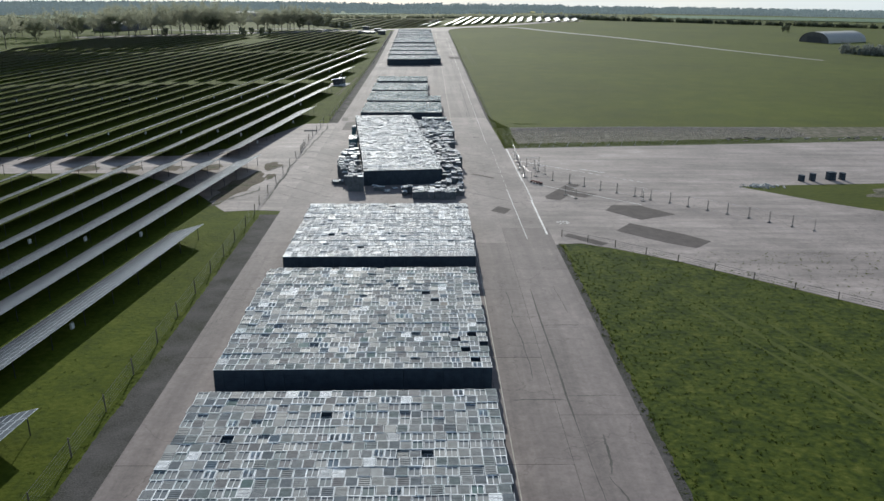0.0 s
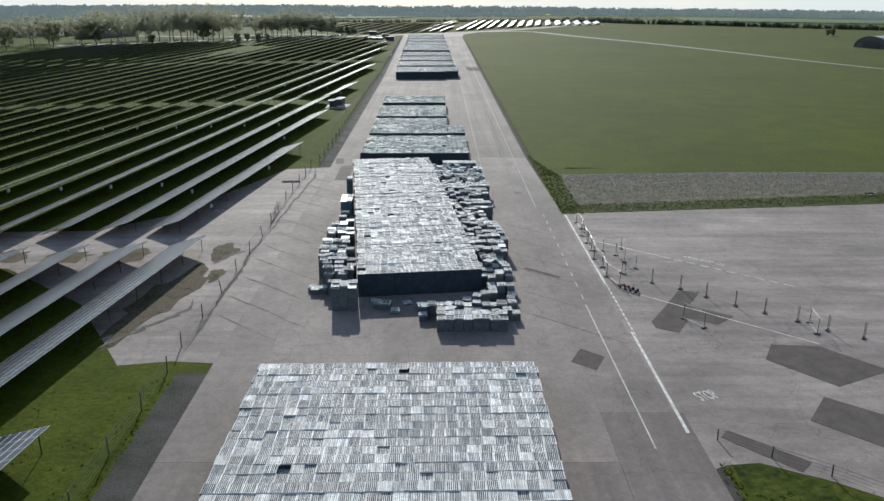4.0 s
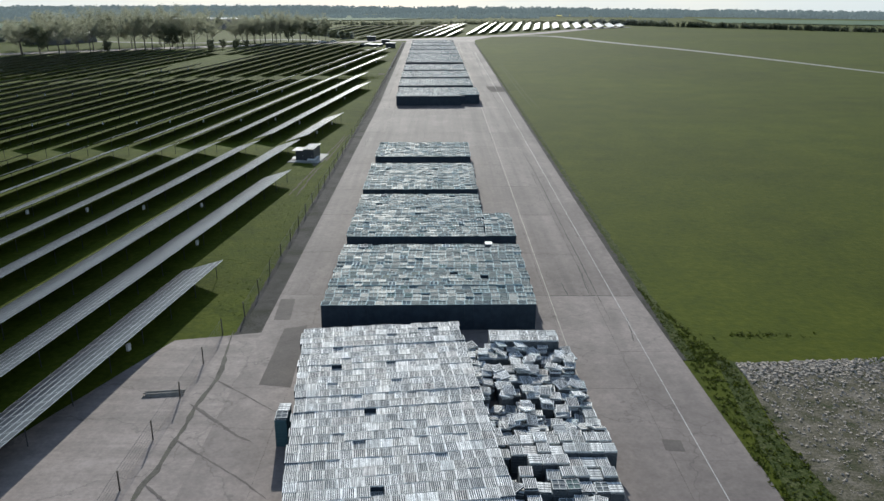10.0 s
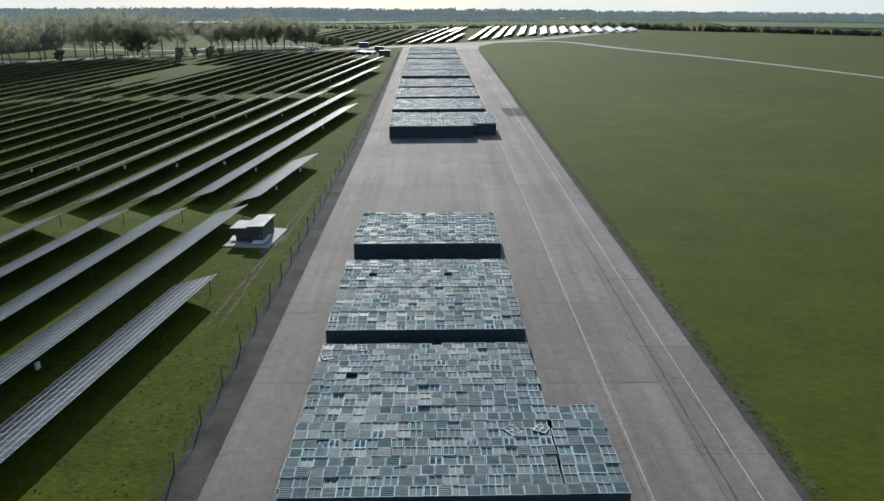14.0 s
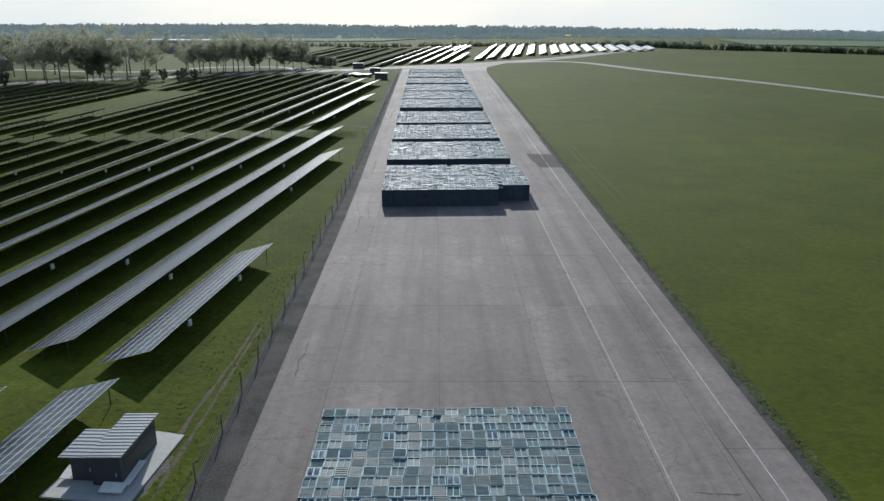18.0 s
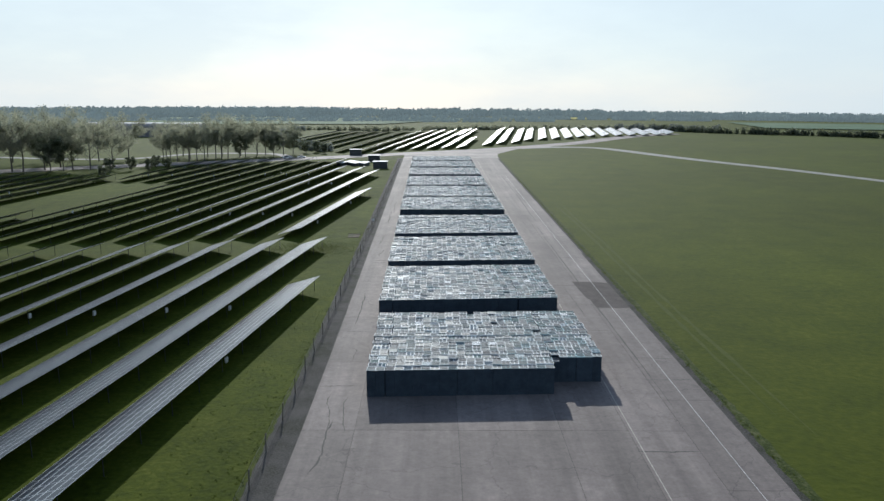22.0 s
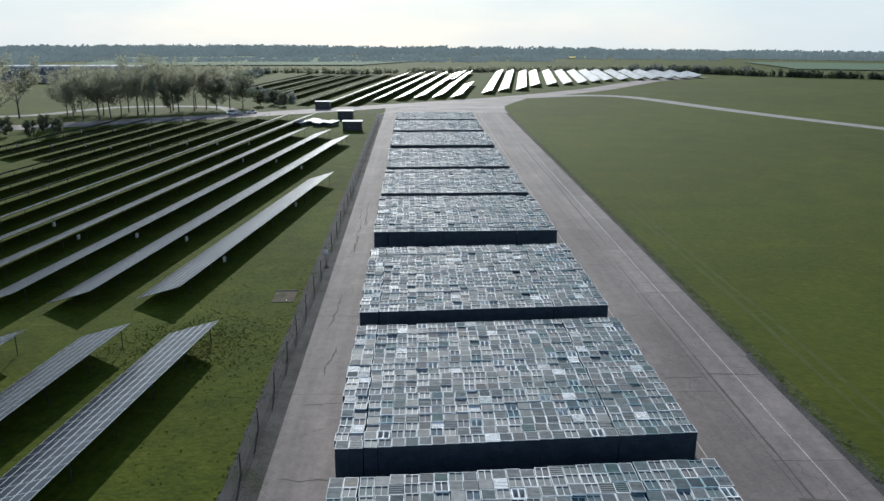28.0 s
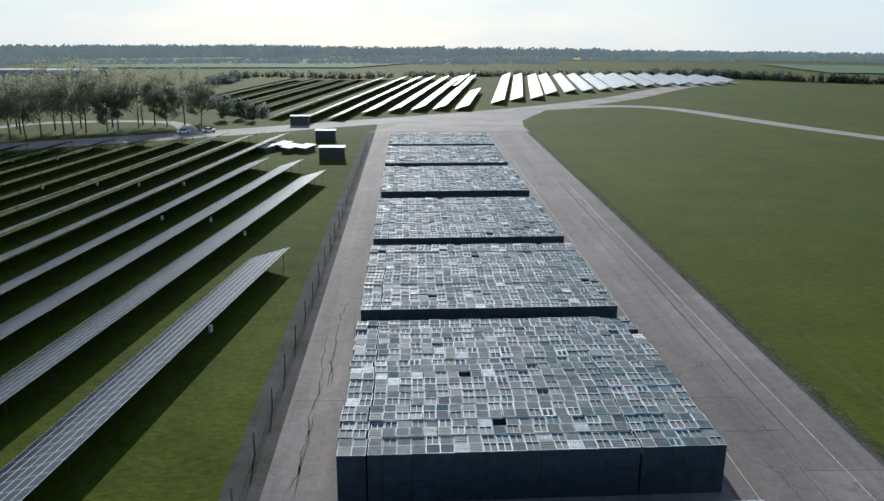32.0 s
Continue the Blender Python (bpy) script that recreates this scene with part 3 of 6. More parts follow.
# patches, seams and painted lines
PATCH_FAR = [(15.4, 459.0), (15.9, 447.4), (16.3, 446.6), (16.4, 441.6), (21.8, 441.6), (21.8, 458.2)]
for pts in (PATCH_FAR, [(13.2, 163.2), (17.6, 159.4), (18.0, 160.0), (13.5, 163.9)], [(29.2, 149.0), (26.6, 145.0), (26.6, 143.1), (29.0, 141.8), (31.5, 146.0), (34.2, 144.0), (37.1, 146.6), (34.5, 148.4), (32.7, 150.1), (35.5, 154.5), (32.7, 154.8)], [(36.3, 135.0), (41.3, 129.0), (48.4, 132.5), (43.7, 138.2), (38.4, 138.7)],
            [(35.4, 122.6), (41.8, 116.4), (46.0, 113.6), (49.5, 117.0), (46.4, 120.7), (38.8, 127.0)],
            [(15.1, 134.4), (17.5, 132.4), (19.0, 135.6), (16.7, 137.6)], [(26.1, 119.8), (31.1, 114.6), (32.5, 116), (27.1, 121.0)]):
    solid("patch", Mesh().slab(pts, 0.02, 0.052), M_PATCH, "dark asphalt patch in the concrete", "patch", kind="structure")

for pts in ([(-20.6, 216.6), (-17.4, 216.1), (-18.1, 230.6), (-20.6, 229.6)], [(-22.3, 232.0), (-20.4, 232.0), (-20.9, 238.4), (-22.7, 238.4)], [(15.9, 205.5), (17.5, 205.3), (17.6, 207.0), (16.0, 207.2)]):
    solid("patch", Mesh().slab(pts, 0.02, 0.051), M_VERGE_DUST, "dusty mended patch in the concrete", "patch", kind="structure")


def lines():
    marks = thing("paint_lines", "faded painted lines on the concrete", "marking", kind="structure")
    def seg(x0, y0, x1, y1, w, material, name="line"):
        d = Vector((x1 - x0, y1 - y0)).normalized()
        s = Vector((-d.y, d.x)) * w / 2
        part(name, Mesh().slab([(x0 - s.x, y0 - s.y), (x1 - s.x, y1 - s.y), (x1 + s.x, y1 + s.y), (x0 + s.x, y0 + s.y)], 0.03, 0.054), material, marks)
    for y in np.arange(-44, 700, 20):
        if not 110 < y < 190:
            seg(11.1 if y < 200 else 10.75, y, 11.1 if y < 200 else 10.75, y + 20.0, 0.10, M_YELL)
        if 190 < y < 620:
            seg(18.85, y, 18.85, y + 20.0, 0.07, M_LINE)
    seg(23.4, 120.5, 23.5, 142, 0.32, M_WHITE)
    seg(23.6, 157, 23.5, 191, 0.30, M_WHITE)
    for y in np.arange(141, 157, 1.4):
        seg(23.7, y, 23.7, y + 0.95, 0.22, M_WHITE, "dash")
    seg(19.8, 118, 19.6, 150, 0.15, M_LINE)
    for y in np.arange(152, 190, 4.2):
        seg(19.65, y, 19.65, y + 1.6, 0.11, M_LINE, "dash")
    seg(25.2, 155.3, 44.0, 138.8, 0.16, M_WHITE)
    seg(25.2, 176.6, 35.5, 167.7, 0.2, M_WHITE)
    for i in range(9):
        seg(35.9 + 1.5 * i, 167.35 - 1.25 * i, 36.9 + 1.5 * i, 166.5 - 1.25 * i, 0.17, M_WHITE, "dash")
    return marks


lines()

# perimeter tracks beyond the far end
road("perimeter_track", [(-260, 600), (-170, 660), (-84, 711), (-40, 741), (0, 769), (25, 788), (51, 812), (86, 850), (114, 891), (148, 938), (190, 975)], 15.0, 0.06, M_APRON, "pale concrete perimeter track across the runway end")
GRASS_TRACK = [(40, 796), (66, 808), (86, 806), (98, 789), (108, 763), (118, 737), (132, 706), (148, 675), (163, 640), (178, 600), (190, 565), (203, 525), (217, 488), (232, 450)]
road("grass_track", GRASS_TRACK, [9.0 - 6.5 * max(0.0, i / 52 - 0.35) / 0.65 for i in range(53)], 0.05, M_TRACK, "pale narrow track fading out in the grass")
solid("runway_end", Mesh().slab([(-30, 716), (-18, 745), (5, 772), (40, 792), (32, 772), (24.5, 752), (22.9, 735), (23, 722), (-27, 722)], -0.2, 0.07), M_APRON, "worn concrete apron at the runway end", "apron", kind="structure")

# ---- pallet stacks ----
PX, PY, LAYER, LEVELS = 1.0, 1.2, 0.143, 21
TOP = LAYER * LEVELS


def stack_body(m, w, d, top, layered, levels=LEVELS):
    """Side walls of a stack from the ground to its top; corner vertices of the top come last and are returned."""
    x, y = w / 2, d / 2
    rings = [(0.0, 0.0)]
    if layered:
        n = levels
        for i in range(n):
            z = top * i / n
            h = top / n
            rings += [(z + h * 0.02, 0.0), (z + h * 0.30, 0.0), (z + h * 0.34, 0.045), (z + h * 0.72, 0.045), (z + h * 0.76, 0.0)]
    if not layered:
        rings.append((top - 0.12, 0.0))
    rings.append((top, 0.0))
    vs = []
    for z, g in rings:
        k = g * 0.2
        vs += [(-x + k, -y + g, z), (x - k, -y + g, z), (x - k, y - g, z), (-x + k, y - g, z)]
    fs = [(4 * r + i, 4 * r + (i + 1) % 4, 4 * r + 4 + (i + 1) % 4, 4 * r + 4 + i) for r in range(len(rings) - 1) for i in range(4)]
    k = len(m.v)
    m.add(vs, fs)
    e = k + 4 * (len(rings) - 1)
    return [e, e + 1, e + 2, e + 3]


def top_deck(m, c, w, d, top, slats, along_x=True, gap=0.22, depth=0.03):
    """Slatted deck in one piece with the four corner vertices c."""
    a, b = (w, d) if along_x else (d, w)
    prof = []
    for i in range(slats):
        s0, s1 = -b / 2 + b * i / slats, -b / 2 + b * (i + 1) / slats
        g = b / slats * gap / 2
        if i:
            prof += [(s0 + g, top - depth), (s0 + g, top)]
        else:
            prof += [(s0, top)]
        prof += [(s1 - g, top), (s1 - g, top - depth)] if i < slats - 1 else [(s1, top)]
    k = len(m.v)
    for s, z in prof:
        for e in (-a / 2, a / 2):
            m.v.append((e, s, z) if along_x else (s, e, z))
    n = len(prof)
    def idx(i, e):
        if along_x:
            if i == 0: return c[0] if e == 0 else c[1]
            if i == n - 1: return c[3] if e == 0 else c[2]
        else:
            if i == 0: return c[0] if e == 0 else c[3]
            if i == n - 1: return c[1] if e == 0 else c[2]
        return k + 2 * i + e
    for i in range(n - 1):
        q = (idx(i, 0), idx(i, 1), idx(i + 1, 1), idx(i + 1, 0))
        m.f.append(q if along_x else q[::-1])
        # gap floors and walls get the dark side colour, painted as shade
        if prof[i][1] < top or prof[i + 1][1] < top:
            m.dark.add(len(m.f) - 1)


def top_frame(m, c, w, d, top, nx, ny, rim=0.085, bar=0.075, depth=0.10, pale_bars=True, dark_cells=True):
    """Upturned pallet base: a rim and bars round open cells."""
    def cuts(size, n):
        cell = (size - 2 * rim - (n - 1) * bar) / n
        out = [-size / 2, -size / 2 + rim]
        for i in range(n):
            out.append(out[-1] + cell)
            out.append(out[-1] + (bar if i < n - 1 else rim))
        return out
    xs, ys = cuts(w, nx), cuts(d, ny)
    X, Y = len(xs), len(ys)
    k = len(m.v)
    for y in ys:
        for x in xs:
            m.v.append((x, y, top))
    corner = {(0, 0): c[0], (X - 1, 0): c[1], (X - 1, Y - 1): c[2], (0, Y - 1): c[3]}
    def idx(i, j):
        return corner.get((i, j), k + j * X + i)
    for j in range(Y - 1):
        for i in range(X - 1):
            q = [idx(i, j), idx(i + 1, j), idx(i + 1, j + 1), idx(i, j + 1)]
            if i % 2 == 1 and j % 2 == 1:
                b = len(m.v)
                m.v += [(xs[i], ys[j], top - depth), (xs[i + 1], ys[j], top - depth), (xs[i + 1], ys[j + 1], top - depth), (xs[i], ys[j + 1], top - depth)]
                m.f.append((b, b + 1, b + 2, b + 3))
                # cell floors between slats get that dark colour as painted shade too
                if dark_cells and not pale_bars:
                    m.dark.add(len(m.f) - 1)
                m.f += [(q[s], q[(s + 1) % 4], b + (s + 1) % 4, b + s) for s in range(4)]
            else:
                m.f.append(tuple(q))
                outer = i == 0 or j == 0 or i == X - 2 or j == Y - 2
                if outer or pale_bars:
                    m.edge.add(len(m.f) - 1)


def make_stack(kind, layered, w=PX - 0.003, d=PY - 0.03, top=TOP, levels=LEVELS):
    if kind.startswith("striped") or kind == "plank":
        d = PY - 0.008
    else:
        d = PY - 0.045
    if not layered and kind[:5] not in ("strip", "plank"):
        w = PX - 0.035
    m = Mesh()
    m.edge, m.dark = set(), set()
    c = stack_body(m, w, d, top, layered, levels)
    m.sides = len(m.f)
    if kind == "deck": top_deck(m, c, w, d, top, 5, gap=0.26, depth=0.05)
    elif kind == "deck_wide": top_deck(m, c, w, d, top, 4, gap=0.20, depth=0.05)
    elif kind == "frame2": top_frame(m, c, w, d, top, 2, 2, 0.05, 0.045, 0.05)
    elif kind == "frame3": top_frame(m, c, w, d, top, 3, 1, 0.05, 0.045, 0.05)
    elif kind == "rim": top_frame(m, c, w, d, top, 1, 5, 0.048, 0.16, 0.04, False)
    elif kind == "rim8": top_frame(m, c, w, d, top, 1, 8, 0.048, 0.098, 0.03, False)
    elif kind in ("frame1", "frame_dim"): top_frame(m, c, w, d, top, 2, 1, 0.060, 0.055, 0.06)
    elif kind == "white": top_deck(m, c, w, d, top, 7, gap=0.30, depth=0.04)
    elif kind == "open": top_frame(m, c, w, d, top, 2, 1, 0.09, 0.09, 0.45)
    elif kind == "plank": top_deck(m, c, w, d, top, 7, along_x=False, gap=0.14, depth=0.05)
    elif kind == "striped": top_deck(m, c, w, d, top, 7, along_x=False, gap=0.48, depth=0.13)
    elif kind == "striped5": top_deck(m, c, w, d, top, 8, along_x=False, gap=0.44, depth=0.13)
    else: m.f.append(tuple(c))
    return m


PALE = {"open", "white"}
WORN = {"rim": 0, "rim8": 0, "frame2": 1, "frame3": 1, "frame1": 1, "frame_dim": 0}
KINDS = ["rim", "rim8", "deck", "deck_wide", "frame2", "frame3", "frame1", "frame_dim", "white", "open", "plain", "striped", "striped5", "plank"]
STACKS = {(k, lay): make_stack(k, lay) for k in KINDS for lay in (False, True)}


def tone(kind, far=False, teal=False):
    if teal and kind not in PALE and kind[:5] not in ("strip", "plank"):
        return M_TEALS["body"][far]
    return (M_FRAMES if far else M_FRAME) if kind in PALE else (M_BOARDS if far else M_BOARD) if kind[:5] in ("strip", "plank") else (M_STACKS if far else M_STACK)


def edge_tone(kind, far=False, teal=False):
    """Light upturned frames, or the scuffed edges of a grey deck."""
    if WORN.get(kind) and not teal:
        return M_FRAMES if far else M_FRAME
    return M_TEALS["edge"][far] if teal else M_EDGES if far else M_EDGE


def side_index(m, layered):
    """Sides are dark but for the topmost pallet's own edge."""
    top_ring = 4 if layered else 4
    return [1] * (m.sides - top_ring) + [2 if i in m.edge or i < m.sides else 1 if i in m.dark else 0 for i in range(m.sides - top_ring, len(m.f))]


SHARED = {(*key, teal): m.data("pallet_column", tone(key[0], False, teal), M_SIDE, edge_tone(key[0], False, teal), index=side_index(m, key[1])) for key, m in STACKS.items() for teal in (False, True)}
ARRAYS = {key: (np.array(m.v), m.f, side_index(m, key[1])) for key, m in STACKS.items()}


def pick(rng, striped):
    if striped:
        return rng.choices(["striped", "striped5", "plank"], [50, 34, 16])[0]
    return rng.choices(["rim8", "rim", "frame_dim", "frame1", "white", "open", "deck", "plain"], [38, 8, 26, 16, 3.0, 3.0, 4, 1.5])[0]


def pallet_block(y0, y1, x0, x1, label, seed, striped=False, limit=185, holes=(), skip=None, rough=0.05, right=None, notch=(), rz=0.0, seam=999, h=3.1, skew=0.02, bright=False, teal=False):
    """A block of pallet stacks side by side; the first rows are parts of their own, the rest one mesh. right(y): x where a row ends; notch: (row, column) gaps."""
    rng = random.Random(seed)
    cx = (x0 + x1) / 2 + axis_x((y0 + y1) / 2, 0)
    block = thing("pallet_block", label, "pallet stack", "pallet blocks on the runway", at=(cx, y0, 0.045), rz=rz)
    nrow = max(1, round((y1 - y0) / PY))
    ncol = max(1, round((x1 - x0) / PX))
    made = 0
    rest = {}
    tall = h / TOP
    shift = axis_x(y1, 0) - axis_x(y0, 0)
    for r in range(nrow):
        y = (r + 0.5) * PY
        stagger = rng.uniform(-0.25, 0.25)
        x_end = (right(y0 + y) - (x0 + x1) / 2) if right else (x1 - x0) / 2
        full = x_end + (x1 - x0) / 2
        n = max(1, round(full / PX) + (rng.choice([-1, 0, 0, 0, 1]) if full > 9 and seam > 99 else 0))
        pitch = full / n
        wave = rng.uniform(-0.03, 0.03)
        for c in range(n):
            if (r, c) in notch or (skip and skip(r, c, nrow, n)):
                continue
            x = -(x1 - x0) / 2 + (c + 0.5) * pitch + stagger * 0.5 + rng.uniform(-0.02, 0.02) + shift * y / (y1 - y0) - shift / 2
            yy = y + (0.0 if r == 0 else rng.uniform(-0.03, 0.03)) + skew * x
            edge = r == 0 or c == 0 or c >= n - 1 or r == nrow - 1
            key = (rng.choice(["frame1", "frame_dim", "white", "frame1", "rim8"]) if bright and c < 2 and rng.random() < 0.4 else pick(rng, striped), edge)
            if teal and key[0] == "white":
                key = ("rim8", edge)
            tint = teal or (bright and rng.random() < (0.30 if c > 16 else 0.06))
            drop = rng.random()
            sz = 1 + wave * 0.5 + rng.uniform(-rough, rough) * (0.06 if r == 0 else 0.25) - (0 if r == 0 else 0.15 if drop < 0.004 else 0.040 if drop < 0.05 else 0)
            if c > seam:
                x += 0.12
            if bright and c < 2:
                x -= 0.10
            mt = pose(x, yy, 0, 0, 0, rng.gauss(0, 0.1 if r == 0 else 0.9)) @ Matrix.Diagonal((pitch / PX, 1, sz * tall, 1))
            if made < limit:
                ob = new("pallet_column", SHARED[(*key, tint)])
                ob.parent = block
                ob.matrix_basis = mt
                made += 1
            else:
                far = (tone(key[0], True, tint), edge_tone(key[0], True, tint))
                vs, fs, ix, k = rest.get(far, ([], [], [], 0))
                a, f, side = ARRAYS[key]
                R = np.array(mt)
                vs.append(a @ R[:3, :3].T + R[:3, 3])
                fs += [tuple(i + k for i in q) for q in f]
                ix += side
                rest[far] = (vs, fs, ix, k + len(a))
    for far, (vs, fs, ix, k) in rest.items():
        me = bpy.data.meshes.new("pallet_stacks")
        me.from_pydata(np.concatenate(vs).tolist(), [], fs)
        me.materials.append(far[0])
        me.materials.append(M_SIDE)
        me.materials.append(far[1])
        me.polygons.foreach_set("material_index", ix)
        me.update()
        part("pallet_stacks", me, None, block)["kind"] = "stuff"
    return block

GREY = "block of grey and pale plastic pallets stacked high on the runway"
pallet_block(38.0, 63.3, -17.5, 10.0, GREY, 11)
pallet_block(67.5, 96.6, -17.3, 10.0, "block of grey pallets with gaps along one edge", 12, notch={(3, 25), (4, 25), (5, 24), (6, 25), (1, 25)})
pallet_block(100.6, 128.0, -16.4, 10.4, "block of pale slatted pallets with lengthwise boards", 13, striped=True)
pallet_block(153.6, 224.2, -9.35, 6.85, "long skewed block of pale slatted pallets with lengthwise boards", 14, striped=True, rz=6.4)
pallet_block(229.3, 251.4, -16.2, 7.9, "block of grey-green pallets stacked high on the runway", 21, teal=True)
pallet_block(254.4, 278.0, -16.3, 3.6, "block of grey-green pallets with a lower annex beside it", 22, teal=True)
pallet_block(254.6, 266.8, 3.75, 8.0, "narrow annex block of grey-green pallets", 25, limit=60, teal=True)
pallet_block(281.4, 303.4, -16.6, 3.6, "block of grey-green pallets stacked high on the runway", 23, teal=True)
pallet_block(309.6, 325.4, -16.6, 3.5, "short block of grey-green pallets stacked high", 24, teal=True)
D_ROWS = [(405.3, 428.2, 3.2, 0.05), (435.6, 458.4, 3.1, 0.08), (461.7, 485.8, 3.3, 0.075), (489.3, 514.0, 3.4, 0.075), (520.9, 546.0, 3.8, 0.035), (549.8, 575.0, 3.5, 0.035), (579.0, 605.0, 3.4, 0.05), (611.4, 637.2, 3.4, 0.05), (642.0, 666.6, 3.4, 0.05), (670.4, 693.0, 3.4, 0.05)]
for i, (a, b, h, k) in enumerate(D_ROWS):
    cut = (lambda r, c, nr, n: r < 3 and c > 20) if i == 0 else None
    pallet_block(a, b, -16.9 if i == 0 else -17.4, 10.4 if i == 0 else 9.6, "large block of grey, white and teal pallets stacked high", 31 + i, limit=185 if i < 7 else 120, skip=cut, seam=20, h=h, skew=k, bright=True)

# ---- solar field ----
M_GLASS = mat("solar_glass", [(0.3, (0.014, 0.018, 0.026)), (0.7, (0.024, 0.029, 0.040))], 0.4, 0.28, spec=0.6)
M_ALU = plain("module_frame", (0.62, 0.63, 0.64), 0.35, 0.6)
M_BACK = plain("back_sheet", (0.60, 0.63, 0.66), 0.6)
M_RACK = plain("rack_steel", (0.040, 0.042, 0.045), 0.7, 0.2)
M_BOX = plain("inverter_box", (0.48, 0.48, 0.47), 0.5)
SLOPE, MOD_L, MOD_W = 0.13, 1.66, 0.99
ROW_RZ = -math.degrees(math.atan(SLOPE))
TILT_P, N_UP = radians(17.5), 6
LOW, HIGH = 0.75, 0.75 + N_UP * MOD_W * math.sin(TILT_P)
WIDE = N_UP * MOD_W * math.cos(TILT_P)
PLANE = Matrix.Translation((-WIDE, 0, LOW)) @ Matrix.Rotation(-TILT_P, 4, "Y")


def module_mesh(m, x, y, idx, cheap=False):
    """One framed module lying in the table's plane, its corner at x (up the slope) and y (along the row)."""
    a, b, g, h, t = MOD_W - 0.02, MOD_L - 0.01, 0.062, 0.030, 0.04
    top = [(x, y, t), (x + a, y, t), (x + a, y + b, t), (x, y + b, t), (x + g, y + h, t), (x + a - g, y + h, t), (x + a - g, y + b - h, t), (x + g, y + b - h, t)]
    fs = [(0, 1, 5, 4), (1, 2, 6, 5), (2, 3, 7, 6), (3, 0, 4, 7), (4, 5, 6, 7)]
    ix = [1, 1, 1, 1, 0]
    if not cheap:
        top += [(x, y, 0), (x + a, y, 0), (x + a, y + b, 0), (x, y + b, 0)]
        fs += [(8, 9, 1, 0), (9, 10, 2, 1), (10, 11, 3, 2), (11, 8, 0, 3), (11, 10, 9, 8)]
        ix += [1, 1, 1, 1, 2]
    m.add([PLANE @ Vector(p) for p in top], fs)
    idx += ix


def solar_table(x, y0, y1, near=0, posts=True):
    """A row of modules from y0 to y1 whose high edge runs along x at y1; near: how many modules at its far end are parts."""
    n = max(2, int((y1 - y0) * math.hypot(1, SLOPE) / MOD_L))
    length = n * MOD_L
    table = thing("solar_table", "long row of dark solar panels tilted away on steel posts", "solar panels", "solar tables in the field", at=(x, y1, ground_z(x, y1)), rz=ROW_RZ)
    m, idx = Mesh(), []
    first = n - near // N_UP if near else n
    for j in range(first):
        for i in range(N_UP):
            module_mesh(m, i * MOD_W, -length + j * MOD_L, idx, True)
    if first:
        k = Mesh()
        L0, L1 = -length, -length + first * MOD_L
        m.add([PLANE @ Vector(p) for p in ((0, L0, 0.0), (N_UP * MOD_W, L0, 0.0), (N_UP * MOD_W, L1, 0.0), (0, L1, 0.0))], [(3, 2, 1, 0)])
        idx.append(2)
        ob = part("solar_modules", m.data("solar_modules", M_GLASS, M_ALU, M_BACK, index=idx), None, table)
        ob["kind"] = "stuff"
    if near:
        for j in range(first, n):
            for i in range(N_UP):
                part("solar_module", MODULE, None, table, at=Matrix.Translation((0, -length + j * MOD_L, 0)) @ PLANE @ Matrix.Translation((i * MOD_W, 0, 0)) @ PLANE.inverted())
    if posts:
        steps = np.arange(-0.6, -length, -6.6)
        back, front, rails = Mesh(), Mesh(), Mesh()
        for s in (0.9, 2.9, 4.9):
            a = PLANE @ Vector((s, -length + 0.05, -0.05))
            rails.box(a.x - 0.04, -length + 0.05, a.z - 0.05, a.x + 0.04, -0.05, a.z + 0.03)
        part("rail", rails, M_RACK, table)
        if near:
            for y in steps:
                part("post", POST_B, None, table, at=Matrix.Translation((0, y, 0)))
                part("post", POST_F, None, table, at=Matrix.Translation((0, y, 0)))
        else:
            for y in steps:
                back.box(-0.88, y - 0.035, -0.1, -0.81, y + 0.035, HIGH - 0.33)
                front.box(-3.69, y - 0.035, -0.1, -3.62, y + 0.035, LOW + 0.35)
            part("posts", back, M_RACK, table)["kind"] = "stuff"
        if length > 30:
            for y in (-length * 0.35, -length * 0.8):
                part("inverter_box", Mesh().box(-0.68, y - 0.28, 1.0, -0.44, y + 0.28, 1.7), M_BOX, table, "pale grey inverter box")
    return table


mm, ii = Mesh(), []
module_mesh(mm, 0, 0, ii)
MODULE = mm.data("solar_module", M_GLASS, M_ALU, M_BACK, index=ii)
POST_B = Mesh().box(-0.88, -0.035, -0.1, -0.81, 0.035, HIGH - 0.33).data("post", M_RACK)
POST_F = Mesh().box(-3.69, -0.035, -0.1, -3.62, 0.035, LOW + 0.35).data("post", M_RACK)

